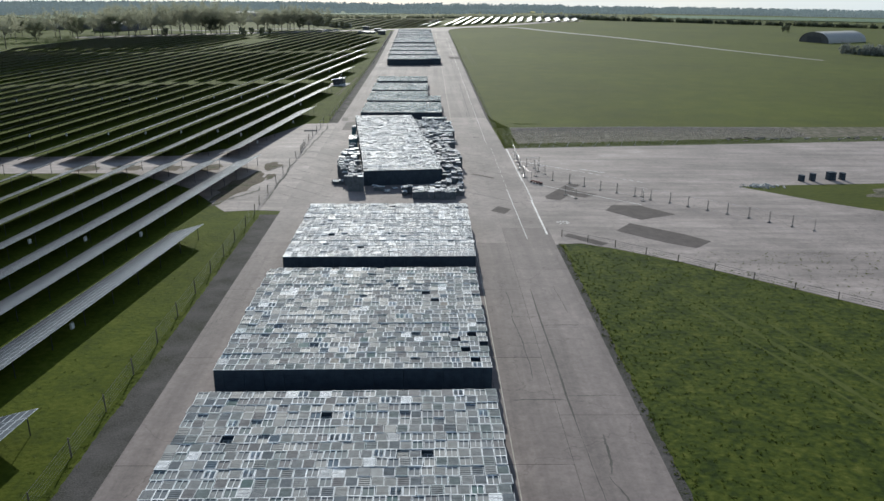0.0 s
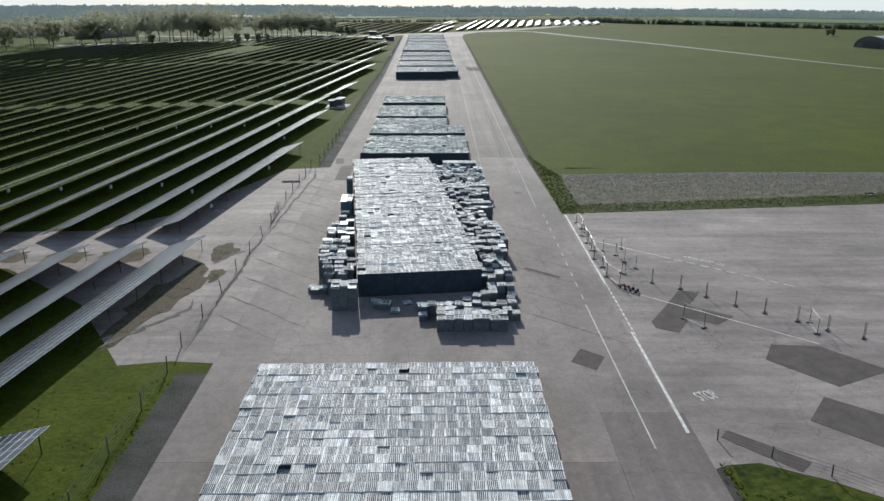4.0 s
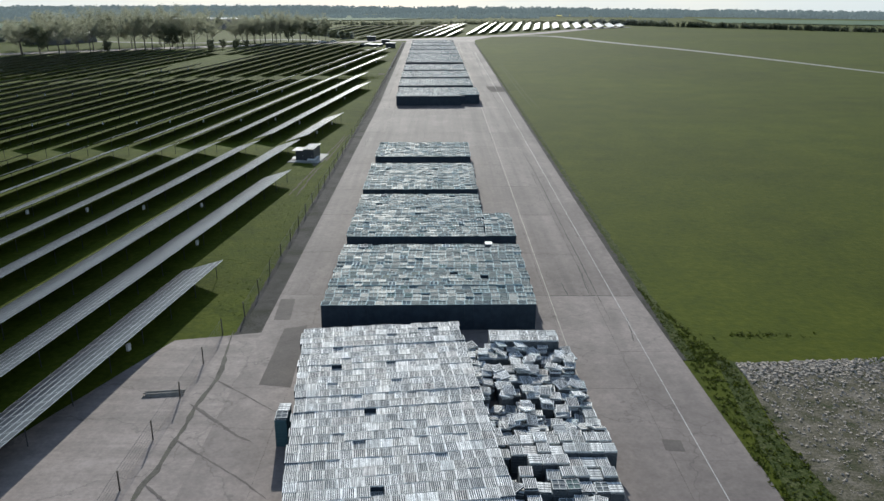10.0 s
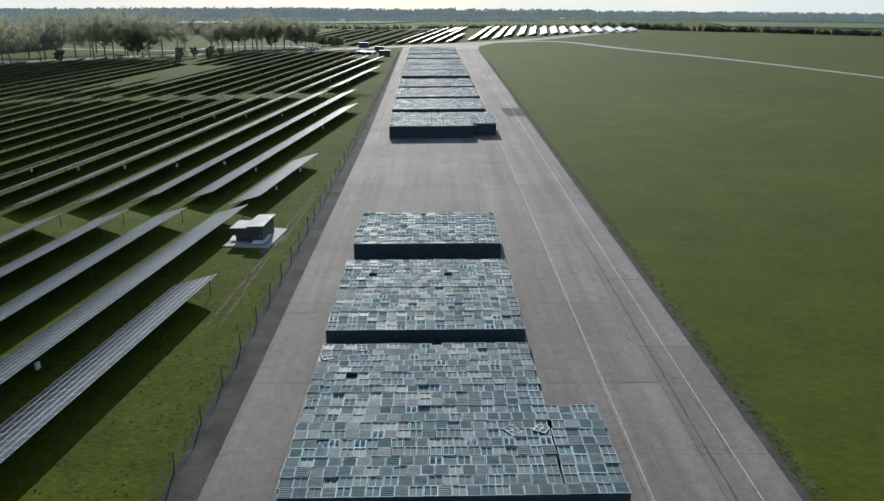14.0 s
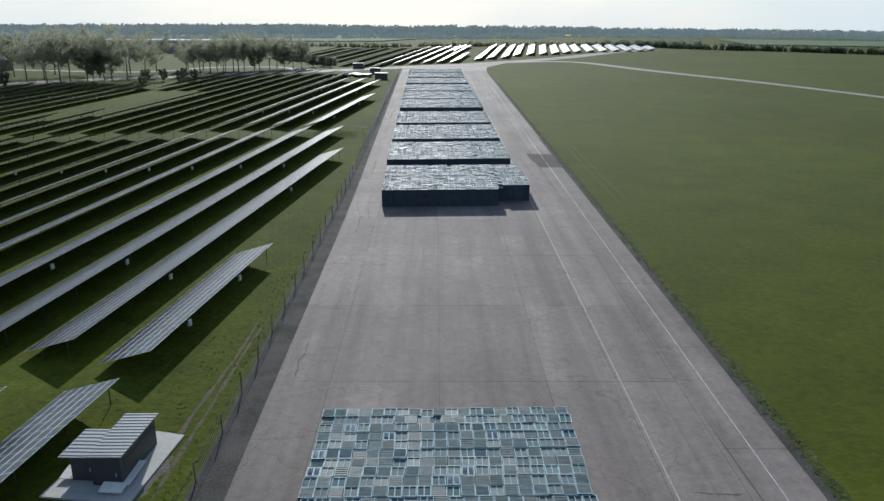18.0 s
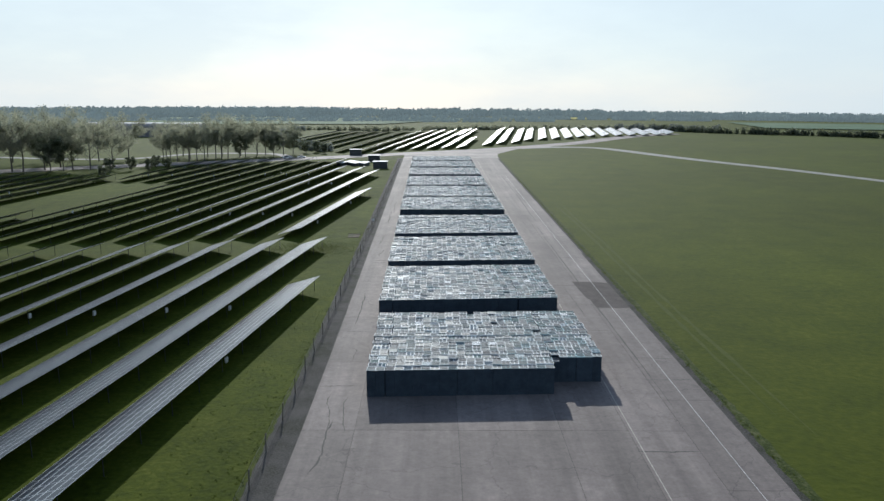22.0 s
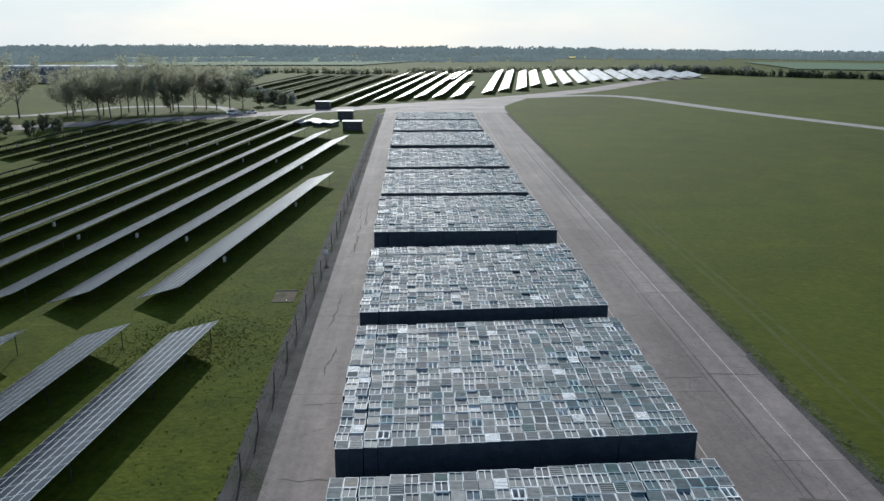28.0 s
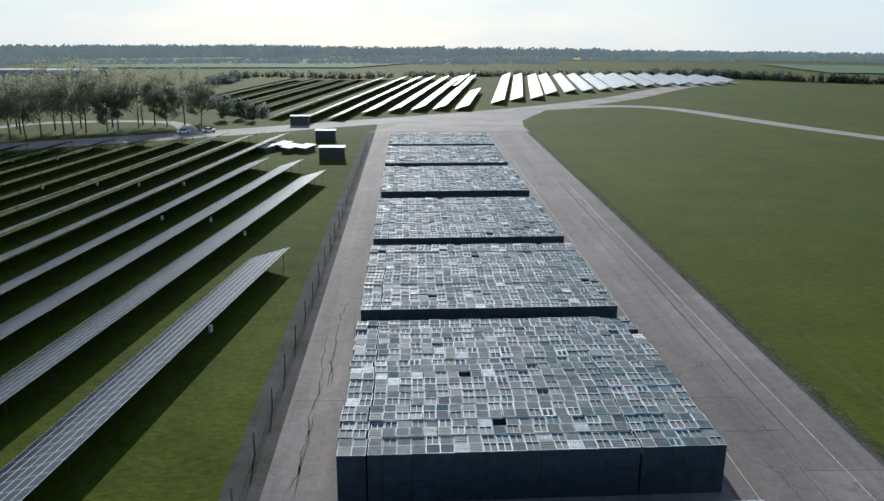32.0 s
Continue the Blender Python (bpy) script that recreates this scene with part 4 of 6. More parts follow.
ROWS_C = [(-39.3, 60), (-47.4, 116.5), (-56.1, 170), (-63.5, 244.5), (-71.2, 298), (-79.2, 372.5), (-88.3, 451), (-97.0, 488.5), (-106.0, 577), (-115.9, 638), (-124.5, 652), (-133.0, 655)]
c = -141.5
while c > -300:
    ROWS_C.append((c, 700 if c > -158 else 703 + 0.55 * (c + 91 + 66) if c > -205 else 616 + 1.2 * min(0, c + 262)))
    c -= 8.7
AISLES = [(12, 4.0), (174.5, 4.5), (337, 4.5), (495.2, 5.6)]
for k, (c, end) in enumerate(ROWS_C):
    cuts = [-70.0]
    for ya, half in AISLES:
        y = (ya + 0.17 * (c + 31)) / (1 - 0.17 * SLOPE)
        if y - half < end - 3:
            cuts += [y - half, y + half]
    cuts.append(end)
    cuts[-1] += 1.2 if k < 7 else 0.0
    spans = [(cuts[i], cuts[i + 1]) for i in range(0, len(cuts) - 1, 2)]
    if -205 < c <= -180:
        a, b = spans[-1]
        spans[-1] = (a, min(532 + 1.3 * (c + 181), b))
        spans.append((608.0, b))
    for a, b in spans:
        if b - a > 6:
            far = b < 700 and c + SLOPE * b > -38 and b > 50
            solar_table(c + SLOPE * b, a, b, near=132 if far else 0, posts=True)

# second field beyond the perimeter track
FIELD = [(-106.5, 815, 975), (-96, 795, 978), (-85, 772, 980), (-74, 766, 982), (-62, 752, 984), (-51, 738, 985), (-40, 750, 986), (-29.5, 768, 988), (-19.5, 776, 990), (-10.5, 781, 992), (-1.5, 786, 1000), (7.5, 786, 880), (9, 905, 1010), (24.5, 812, 1025), (34.5, 826, 1025), (45, 834, 1020), (56.5, 862, 1025), (68, 872, 1030), (79, 881, 1030), (90, 890, 1030), (101, 902, 1035), (112, 915, 1035), (124, 922, 1035), (136, 928, 1035), (148, 934, 1035), (160, 939, 1030), (172, 944, 1020), (184, 955, 1010)]
for x, a, b in FIELD:
    solar_table(x + SLOPE * (b - a), a, b, posts=True)

# ---- loose stacks round the skewed block ----
M_CAP = plain("white_sheet", (0.72, 0.72, 0.70), 0.6)
M_TEAL = plain("teal_crate", (0.055, 0.125, 0.145), 0.6)
# side slot of loose stacks: grey, darker than the tops, also in slat gaps
M_SLATS = mat("grey_slat_sides", [(0.3, (0.075, 0.086, 0.096)), (0.7, (0.150, 0.162, 0.170))], 1.6, 0.85, fine=(9, 0.6), spec=0.2)


PALLET = {}
for k, kd in (("grey", "deck"), ("board", "striped5"), ("pale", "frame2"), ("slat", "deck_wide")):
    pm = make_stack(kd, True, top=0.14, levels=1)
    PALLET[k] = pm.data("pallet", tone(kd) if k != "slat" else M_BOARD, M_SIDE, edge_tone(kd), index=side_index(pm, True))
LOOSE, SINGLE, REST = {}, [], {}


def loose_stack(x, y, z, rng, rot=None, kind=None, white=False, tidy=False, teal_side=False):
    """A free-standing stack of about z metres whose top pallet sits a little askew."""
    n = max(2, round(z / LAYER) - 1)
    kind = kind or rng.choice(["striped", "striped5", "striped", "striped5", "frame3"])
    key = (kind, n, teal_side)
    if key not in LOOSE:
        m = make_stack(kind, True, top=n * LAYER, levels=n)
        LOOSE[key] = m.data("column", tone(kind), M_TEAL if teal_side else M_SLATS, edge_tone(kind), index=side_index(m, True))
    rz = rng.gauss(0, 2 if tidy else 5) if rot is None else rot
    SINGLE.append(1)
    if len(SINGLE) > 290:
        top = rng.choice(["striped5", "deck_wide", "striped"])
        for kd, k, z0, r in ((kind, n, 0.0, rz), (top, 1, n * LAYER, rz + rng.gauss(0, 2 if tidy else 6))):
            m = make_stack(kd, k > 1, top=k * LAYER, levels=k)
            acc, ix = REST.setdefault("striped" if kd == "deck_wide" else kd, (Mesh(), []))
            mt = pose(x, y, 0.047 + z0, 0, 0, r)
            acc.add([mt @ Vector(p) for p in m.v], m.f)
            ix += side_index(m, k > 1)
        return None
    white = white or (tidy and rng.random() < 0.16 and z > 2)
    st = thing("pallet_stack", "stack of pale pallets under a white sheet" if white else "free-standing stack of weathered slatted pallets", "pallet stack", "loose pallet stacks", at=(x, y, 0.047), rz=rz)
    part("column", LOOSE[key], None, st)
    if white:
        part("sheet", Mesh().box(-0.52, -0.62, n * LAYER, 0.52, 0.62, n * LAYER + 0.05), M_CAP, st, "white cover sheet")
    else:
        part("top_pallet", PALLET[rng.choice(["board", "board", "slat", "pale"])], None, st, at=pose(rng.uniform(-0.06, 0.06), rng.uniform(-0.06, 0.06), n * LAYER, 0, 0, rng.gauss(0, 2 if tidy else 6) + 0))
        if not tidy and rng.random() < 0.22:
            part("leaning_pallet", PALLET[rng.choice(["board", "slat"])], None, st, at=pose(rng.uniform(-0.3, 0.3), rng.uniform(-0.25, 0.25), n * LAYER + 0.17, rng.gauss(0, 5), rng.gauss(0, 5), rng.uniform(0, 180)))
    return st


def b_left(y):
    return -9.3 - (y - 152.4) * 0.112


rng = random.Random(77)
# big tidy stack at the near corner
for i in range(3):
    for j in range(2):
        loose_stack(-11.75 + i * 1.04, 148.6 + j * 1.22, 3.15 + 0.1 * ((i + j) % 2), rng, 2.0, tidy=True)
for x, y, z in ((-15.2, 153.9, 0.75), (-14.1, 154.0, 0.9), (-15.6, 154.9, 0.6), (-6.6, 149.0, 0.9), (-5.5, 148.9, 0.9), (-4.4, 147.6, 0.5)):
    loose_stack(x, y, z, rng)


def heap_left(y):
    return -13.2 - 0.30 * (y - 153) if y < 162 else -15.9 - 0.02 * (y - 162) if y < 176 else -16.0 + 0.14 * (y - 176)


# west column, its pallets turned across
for i in range(30):
    y = 153.2 + i * 1.10
    x = heap_left(y) + 0.6 + (0.25 if i % 4 == 1 else 0.0)
    while x < b_left(y) - 0.85:
        if rng.random() < (0.95 if y < 177 else 0.8):
            z = rng.choice([2.3, 2.6, 2.75, 2.75, 2.9]) if i % 4 else rng.choice([1.6, 2.0, 2.4])
            loose_stack(x + rng.uniform(-0.05, 0.05), y + rng.uniform(-0.04, 0.04), z, rng, 90 + rng.gauss(0, 2.5), white=rng.random() < (0.5 if y > 166 else 0.06), tidy=rng.random() < 0.85)
        x += 1.26 if rng.random() < 0.8 else 1.6
for j in range(4):
    for i in range(1):
        loose_stack(-15.6 - 0.05 * j, 190.9 + j * 1.25, 2.6, rng, 2.0, "plank", white=True, tidy=True, teal_side=True)
        loose_stack(-14.6 - 0.05 * j, 190.9 + j * 1.25, 2.6, rng, 2.0, "striped", tidy=True, teal_side=True)
loose_stack(-16.3, 206.6, 2.7, rng, 2.0, tidy=True, teal_side=True)
loose_stack(-16.3, 207.9, 2.7, rng, 2.0, tidy=True, teal_side=True)
# tidy front rows on the east side and the jumble behind them
for j in range(2):
    for i in range(8):
        loose_stack(1.25 + i * 1.045, 142.6 + j * 1.26, rng.choice([1.6, 1.75]), rng, rng.gauss(0, 1.5), "striped", tidy=True)


def toss_pallet(x, y, z, rng):
    """A pallet thrown on top of the far heap, tilted as it fell."""
    kd = rng.choice(["striped5", "striped", "white"])
    m = make_stack(kd, False, top=LAYER, levels=1)
    acc, ix = REST.setdefault(kd, (Mesh(), []))
    mt = pose(x + rng.uniform(-0.35, 0.35), y + rng.uniform(-0.4, 0.4), z, rng.gauss(0, 8), rng.gauss(0, 8), rng.gauss(0, 13))
    acc.add([mt @ Vector(p) for p in m.v], m.f)
    ix += side_index(m, False)


def b_right(y):
    return 6.7 - (y - 152.6) * 0.112


for j in range(8):
    y = 145.4 + j * 1.45
    for i in range(11):
        x = -1.0 + i * 1.12 + rng.uniform(-0.15, 0.15)
        if y > 151.2 and x < b_right(y) + 1.0:
            continue
        if x < 3 and y > 148.5:
            continue
        if rng.random() < 0.80:
            loose_stack(x, y + rng.uniform(-0.2, 0.2), rng.choice([0.6, 0.8, 1.0, 1.3, 1.6]) + (0.5 if x > 6 and y > 149 else 0), rng)
for j in range(42):
    y = 156.6 + j * 1.56
    x = b_right(y) + 0.75
    while x < (11.0 if 163 < y < 180 else 10.3):
        tall = (163 < y < 180 and x > 8.6) or (187.5 < y < 191 and 7.2 < x < 9.8) or (197 < y < 203.5 and x > 3.0)
        gap = (180 < y < 187 and x > 8.6) or (191 < y < 197 and x > 8.4)
        if not gap and rng.random() < (0.98 if tall else 0.92):
            jumbled = not tall and 203.5 < y < 221
            z = rng.choice([2.5, 2.65]) if tall else rng.choice([1.2, 1.5, 1.8, 2.0, 2.2] if jumbled else [1.6, 1.9, 2.1, 2.3, 2.4])
            loose_stack(x + (0 if tall else rng.uniform(-0.12, 0.12)), y + (0 if tall else rng.uniform(-0.15, 0.15)), z, rng, 1.0 if tall else None, tidy=tall)
            for k in range(rng.choice([0, 1, 2, 2, 3]) if jumbled else 0):
                toss_pallet(x, y, z + 0.08 + 0.16 * k, rng)
        x += 1.03 if tall else 1.07
for i in range(7):
    for j in range(2):
        loose_stack(2.6 + i * 1.0, 221.6 + j * 1.25, 2.75, rng, 0.5, "striped", tidy=True)
far_stacks = thing("pallet_heap", "crowded far rows of weathered slatted pallet stacks", "pallet stack", kind="stuff")
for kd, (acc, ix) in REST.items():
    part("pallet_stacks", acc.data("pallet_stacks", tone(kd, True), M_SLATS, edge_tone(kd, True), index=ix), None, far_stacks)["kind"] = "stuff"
SINGLE.clear()
loose_stack(3.9, 252.9, 2.7, rng, 2.0, "frame2", white=True, tidy=True)
# single pallets lying on blocks and ground
for x, y, z, rx, rz, k in ((0.6, 262.6, 3.06, 4, 35, "pale"), (2.9, 262.8, 3.06, -5, -28, "pale"), (-12.5, 277.2, 3.06, 3, 8, "pale"), (-13.4, 249.9, 3.06, 0, 12, "pale"), (-15.6, 275.4, 3.08, 6, 20, "pale"), (-3, 150.5, 0.05, 0, 20, "board"), (-9.7, 157.0, 0.05, 0, 15, "pale"), (-16.7, 409.3, 3.1, 2, 12, "pale"), (6.6, 492.3, 3.06, 3, 18, "pale"), (-13.6, 453.6, 3.2, 3, 14, "pale"), (4.9, 482.5, 3.2, 2, -10, "pale")):
    ob = new("pallet", PALLET[k])
    ob.matrix_basis = pose(x, y, z, rx, 0, rz)
    tagged(ob, "single pale pallet lying askew on the stacks", "pallet", "single loose pallets")
# ---- fences ----
M_WIRE = plain("fence_wire", (0.16, 0.155, 0.14), 0.6, 0.5)


def fence(name, pts, label, step=7.3, h=1.9, wires=6, lean=0.0, seed=3):
    rng = random.Random(seed)
    f = thing(name, label, "fence")
    post = Mesh().tube((0, 0, -0.1), (0, 0, h), 0.07, 0.06, 7).data("post", M_WOOD)
    spots = []
    for a, b in zip(pts, pts[1:]):
        a, b = Vector(a), Vector(b)
        n = max(1, round((b - a).length / step))
        spots += [a + (b - a) * i / n for i in range(n)]
    spots.append(Vector(pts[-1]))
    for p in spots:
        part("post", post, None, f, at=pose(p.x + rng.uniform(-0.08, 0.08), p.y, 0, rng.gauss(0, 1.5 + lean), rng.gauss(0, 1.5 + lean), 0))
    for k in range(wires):
        z = 0.15 + (h - 0.25) * k / (wires - 1)
        m = Mesh()
        r = 0.012 if k < wires - 1 else 0.018
        n = len(spots)
        m.add([(p.x + r * dx, p.y, z + r * dz) for p in spots for dx, dz in ((1, -0.6), (-1, -0.6), (0, 1))], [(3 * i + e, 3 * i + (e + 1) % 3, 3 * i + 3 + (e + 1) % 3, 3 * i + 3 + e) for i in range(n - 1) for e in range(3)])
        part("wire", m, M_WIRE, f)
    return f


fence("wire_fence", [(-27.0, 20), (-27.2, 132)], "wire fence on weathered posts beside the solar field")
fence("wire_fence", [(-27.6, 138), (-27.3, 178), (-27.6, 200), (-27.2, 228)], "wire fence on leaning posts across the taxiway", lean=2.0, seed=4)
fence("wire_fence", [(-25.9, 233), (-25.4, 420), (-25.9, 520), (-27.5, 690)], "wire fence on weathered posts beside the solar field", seed=5)
fence("wire_fence", [(25.6, 119.4), (33.2, 114.0), (41.0, 107.2), (62.0, 88.8), (100, 53)], "low wire fence along the grass corner", step=6.0, h=1.2, wires=4, seed=6)


def gate(x, y, rz):
    g = thing("field_gate", "galvanised tubular gate standing in the fence", "gate", at=(x, y, 0.03), rz=rz)
    for z in (0.25, 0.5, 0.75, 1.0, 1.25):
        part("bar", Mesh().tube((0, -1.8, z), (0, 1.8, z), 0.025, n=5), M_RACK, g)
    for y0 in (-1.8, -0.6, 0.6, 1.8):
        part("upright", Mesh().tube((0, y0, 0.02), (0, y0, 1.3), 0.03, n=5), M_RACK, g)
    return g


gate(-27.5, 188.5, 2)
gate(-27.6, 192.5, -3)
M_RED = plain("red_barrier", (0.24, 0.075, 0.06), 0.6)


def leaning_post(x, y, rz, tip):
    f = thing("fence_post", "thin grey site fence post leaning on its rubber foot", "fence post", "leaning fence posts", at=(x, y, 0.032), rz=rz)
    part("tube", Mesh().tube((0, 0, 0.1), (1.7 * math.sin(tip), 0, 0.1 + 1.7 * math.cos(tip)), 0.03, n=6), M_STEEL, f)
    part("foot", Mesh().box(-0.14, -0.34, 0.0, 0.14, 0.34, 0.13), M_DARK, f, "black rubber foot")
    return f


def panel_fence(x, y, rz, h=2.0, w=3.4, rail=0.03):
    """A site-fence panel of thin tube on rubber feet."""
    f = thing("site_fence", "temporary site fence bay of thin grey tube on rubber feet", "fence", "temporary fence panels", at=(x, y, 0.032), rz=rz)
    for s in (-1, 1):
        part("upright", Mesh().tube((s * w / 2, 0, 0.1), (s * w / 2, 0, h), 0.035, n=5), M_DARK, f)
    for z in (0.15, h):
        part("rail", Mesh().tube((-w / 2, 0, z), (w / 2, 0, z), rail, n=5), M_STEEL, f)
    wires = Mesh()
    for i in range(1, 16):
        xx = -w / 2 + w * i / 16
        wires.tube((xx, 0, 0.15), (xx, 0, h), 0.003, n=3)
    for z in (0.6, 1.1, 1.6):
        wires.tube((-w / 2, 0, z), (w / 2, 0, z), 0.004, n=3)
    part("wire_mesh", wires, M_WIRE, f)
    for s in (-1, 1):
        part("foot", Mesh().box(s * w / 2 - 0.12, -0.36, 0.0, s * w / 2 + 0.12, 0.36, 0.13), M_DARK, f, "black rubber foot")
    return f


chain = [(24.5, 186.0), (24.9, 182.3), (24.4, 178.6), (24.5, 174.9), (24.4, 171.2), (24.3, 167.4), (24.4, 163.8), (24.4, 160.2), (25.4, 156.8)]
chain2 = [(27.1, 161.2), (30.1, 157.9), (33.2, 155.5), (35.8, 152.8), (38.5, 149.9), (41.3, 147.6), (44.2, 145.0), (46.7, 142.5), (49.7, 140.2), (52.4, 137.7), (55.2, 135.2), (58.0, 132.8), (60.8, 130.2), (63.6, 127.8), (66.4, 125.2), (69.2, 122.8)]
rng = random.Random(19)
for ch in (chain, chain2):
    for a, b in zip(ch, ch[1:]):
        d = Vector(b) - Vector(a)
        panel_fence((a[0] + b[0]) / 2, (a[1] + b[1]) / 2, math.degrees(math.atan2(d.y, d.x)) + rng.gauss(0, 4), w=d.length - 0.15, rail=0.014 if ch is chain else 0.011)
for k in range(12):
    leaning_post(28.5 + 3.6 * k, 192.6 + 0.42 * k, rng.uniform(-40, 60), rng.uniform(0.15, 0.95))
for x, y, rz in ((27.6, 171.5, 20), (27.9, 167.5, 100), (28.0, 162.4, 40), (31.5, 144.5, -60), (45.2, 143.0, 80)):
    panel_fence(x, y, rz, w=3.2)
for i in range(4):
    b = thing("barrier", "small red and white traffic barrier standing on the concrete", "barrier", "traffic barriers", at=(25.6 + 0.5 * i, 156.0 - 0.55 * i, 0.032), rz=30 + 9 * i)
    part("board", Mesh().box(-0.45, -0.03, 0.30, 0.45, 0.03, 0.52), M_RED, b)
    for s in (-0.4, 0.4):
        part("leg", Mesh().box(s - 0.03, -0.18, 0.0, s + 0.03, 0.18, 0.34), M_DARK, b)

# lettering on the concrete
for body, x, y, rz, sx, sy in (("STOP", 27.3, 127.2, 20, 0.9, 2.4), ("TO GIVE WAY", 40.2, 166.9, 141, 0.98, 1.5)):
    cu = bpy.data.curves.new("ground_lettering", "FONT")
    cu.body, cu.align_x, cu.align_y, cu.extrude = body, "CENTER", "CENTER", 0.004
    cu.materials.append(M_WHITE)
    ob = new("ground_lettering", cu)
    ob.matrix_basis = pose(x, y, 0.045, 0, 0, rz) @ Matrix.Diagonal((sx, sy, 1, 1))
    tagged(ob, "faded white painted lettering on the concrete", "marking", kind="structure")

# ---- huts ----
M_ROOF = plain("pale_flat_roof", (0.62, 0.61, 0.58), 0.7)
M_SLAT = plain("grey_roof_sheet", (0.24, 0.245, 0.245), 0.45)
M_HUT = mat("dark_green_steel", [(0.3, (0.025, 0.032, 0.03)), (0.7, (0.045, 0.055, 0.05))], 1.0, 0.6)
M_PAD = plain("concrete_pad", (0.36, 0.35, 0.33), 0.85)


def hut(x, y, w, d, h, label, pad=True, roof=0.0, ribs=0):
    t = thing("substation_hut", label, "hut", "electrical huts", at=(x, y, 0.0))
    if pad:
        part("pad", Mesh().box(-w / 2 - 1.1, -d / 2 - 0.6, -0.1, w / 2 + 1.1, d / 2 + 0.9, 0.22), M_PAD, t, "pale concrete pad")
    part("body", Mesh().box(-w / 2, -d / 2, 0.2 if pad else -0.1, w / 2, d / 2, h), M_HUT, t)
    m = Mesh()
    m.add([(-w / 2 - 0.25, -d / 2 - 0.25, h), (w / 2 + 0.25, -d / 2 - 0.25, h), (w / 2 + 0.25, d / 2 + 0.25, h), (-w / 2 - 0.25, d / 2 + 0.25, h),
           (-w / 2 - 0.25, -d / 2 - 0.25, h + 0.12), (w / 2 + 0.25, -d / 2 - 0.25, h + 0.12), (w / 2 + 0.25, d / 2 + 0.25, h + 0.12), (-w / 2 - 0.25, d / 2 + 0.25, h + 0.12), (-w / 2 - 0.25, 0, h + 0.12 + roof), (w / 2 + 0.25, 0, h + 0.12 + roof)],
          [(3, 2, 1, 0), (0, 1, 5, 4), (2, 3, 7, 6), (4, 5, 9, 8), (6, 7, 8, 9), (1, 2, 6, 9, 5), (3, 0, 4, 8, 7)])
    part("roof", m, M_DARK if ribs else M_ROOF, t, "grey ribbed roof" if ribs else "pale flat roof")
    for k in range(ribs):
        y0 = -d / 2 - 0.2 + (d + 0.4) * (k + 0.3) / ribs
        part("roof_rib", Mesh().box(-w / 2 - 0.25, y0, h + 0.10, w / 2 + 0.25, y0 + 0.12, h + 0.24 + roof * (1 - abs(y0) / (d / 2 + 0.25))), M_SLAT, t)
    for s in (-0.25, 0.25):
        door = part("door", Mesh().box(s * w - w * 0.2, -d / 2 - 0.04, 0.3, s * w + w * 0.2, -d / 2, h - 0.25), M_DARK, t)
        part("handle", Mesh().box(s * w * 0.6 - 0.04, -d / 2 - 0.08, 1.1, s * w * 0.6 + 0.04, -d / 2 - 0.03, 1.35), M_STEEL, door)
    for s in (-1, 1):
        part("vent", Mesh().box(s * (w / 2 + 0.002) - 0.03, -0.7, 1.4, s * (w / 2 + 0.002) + 0.03, 0.7, 2.0), M_STEEL, t)
    return t




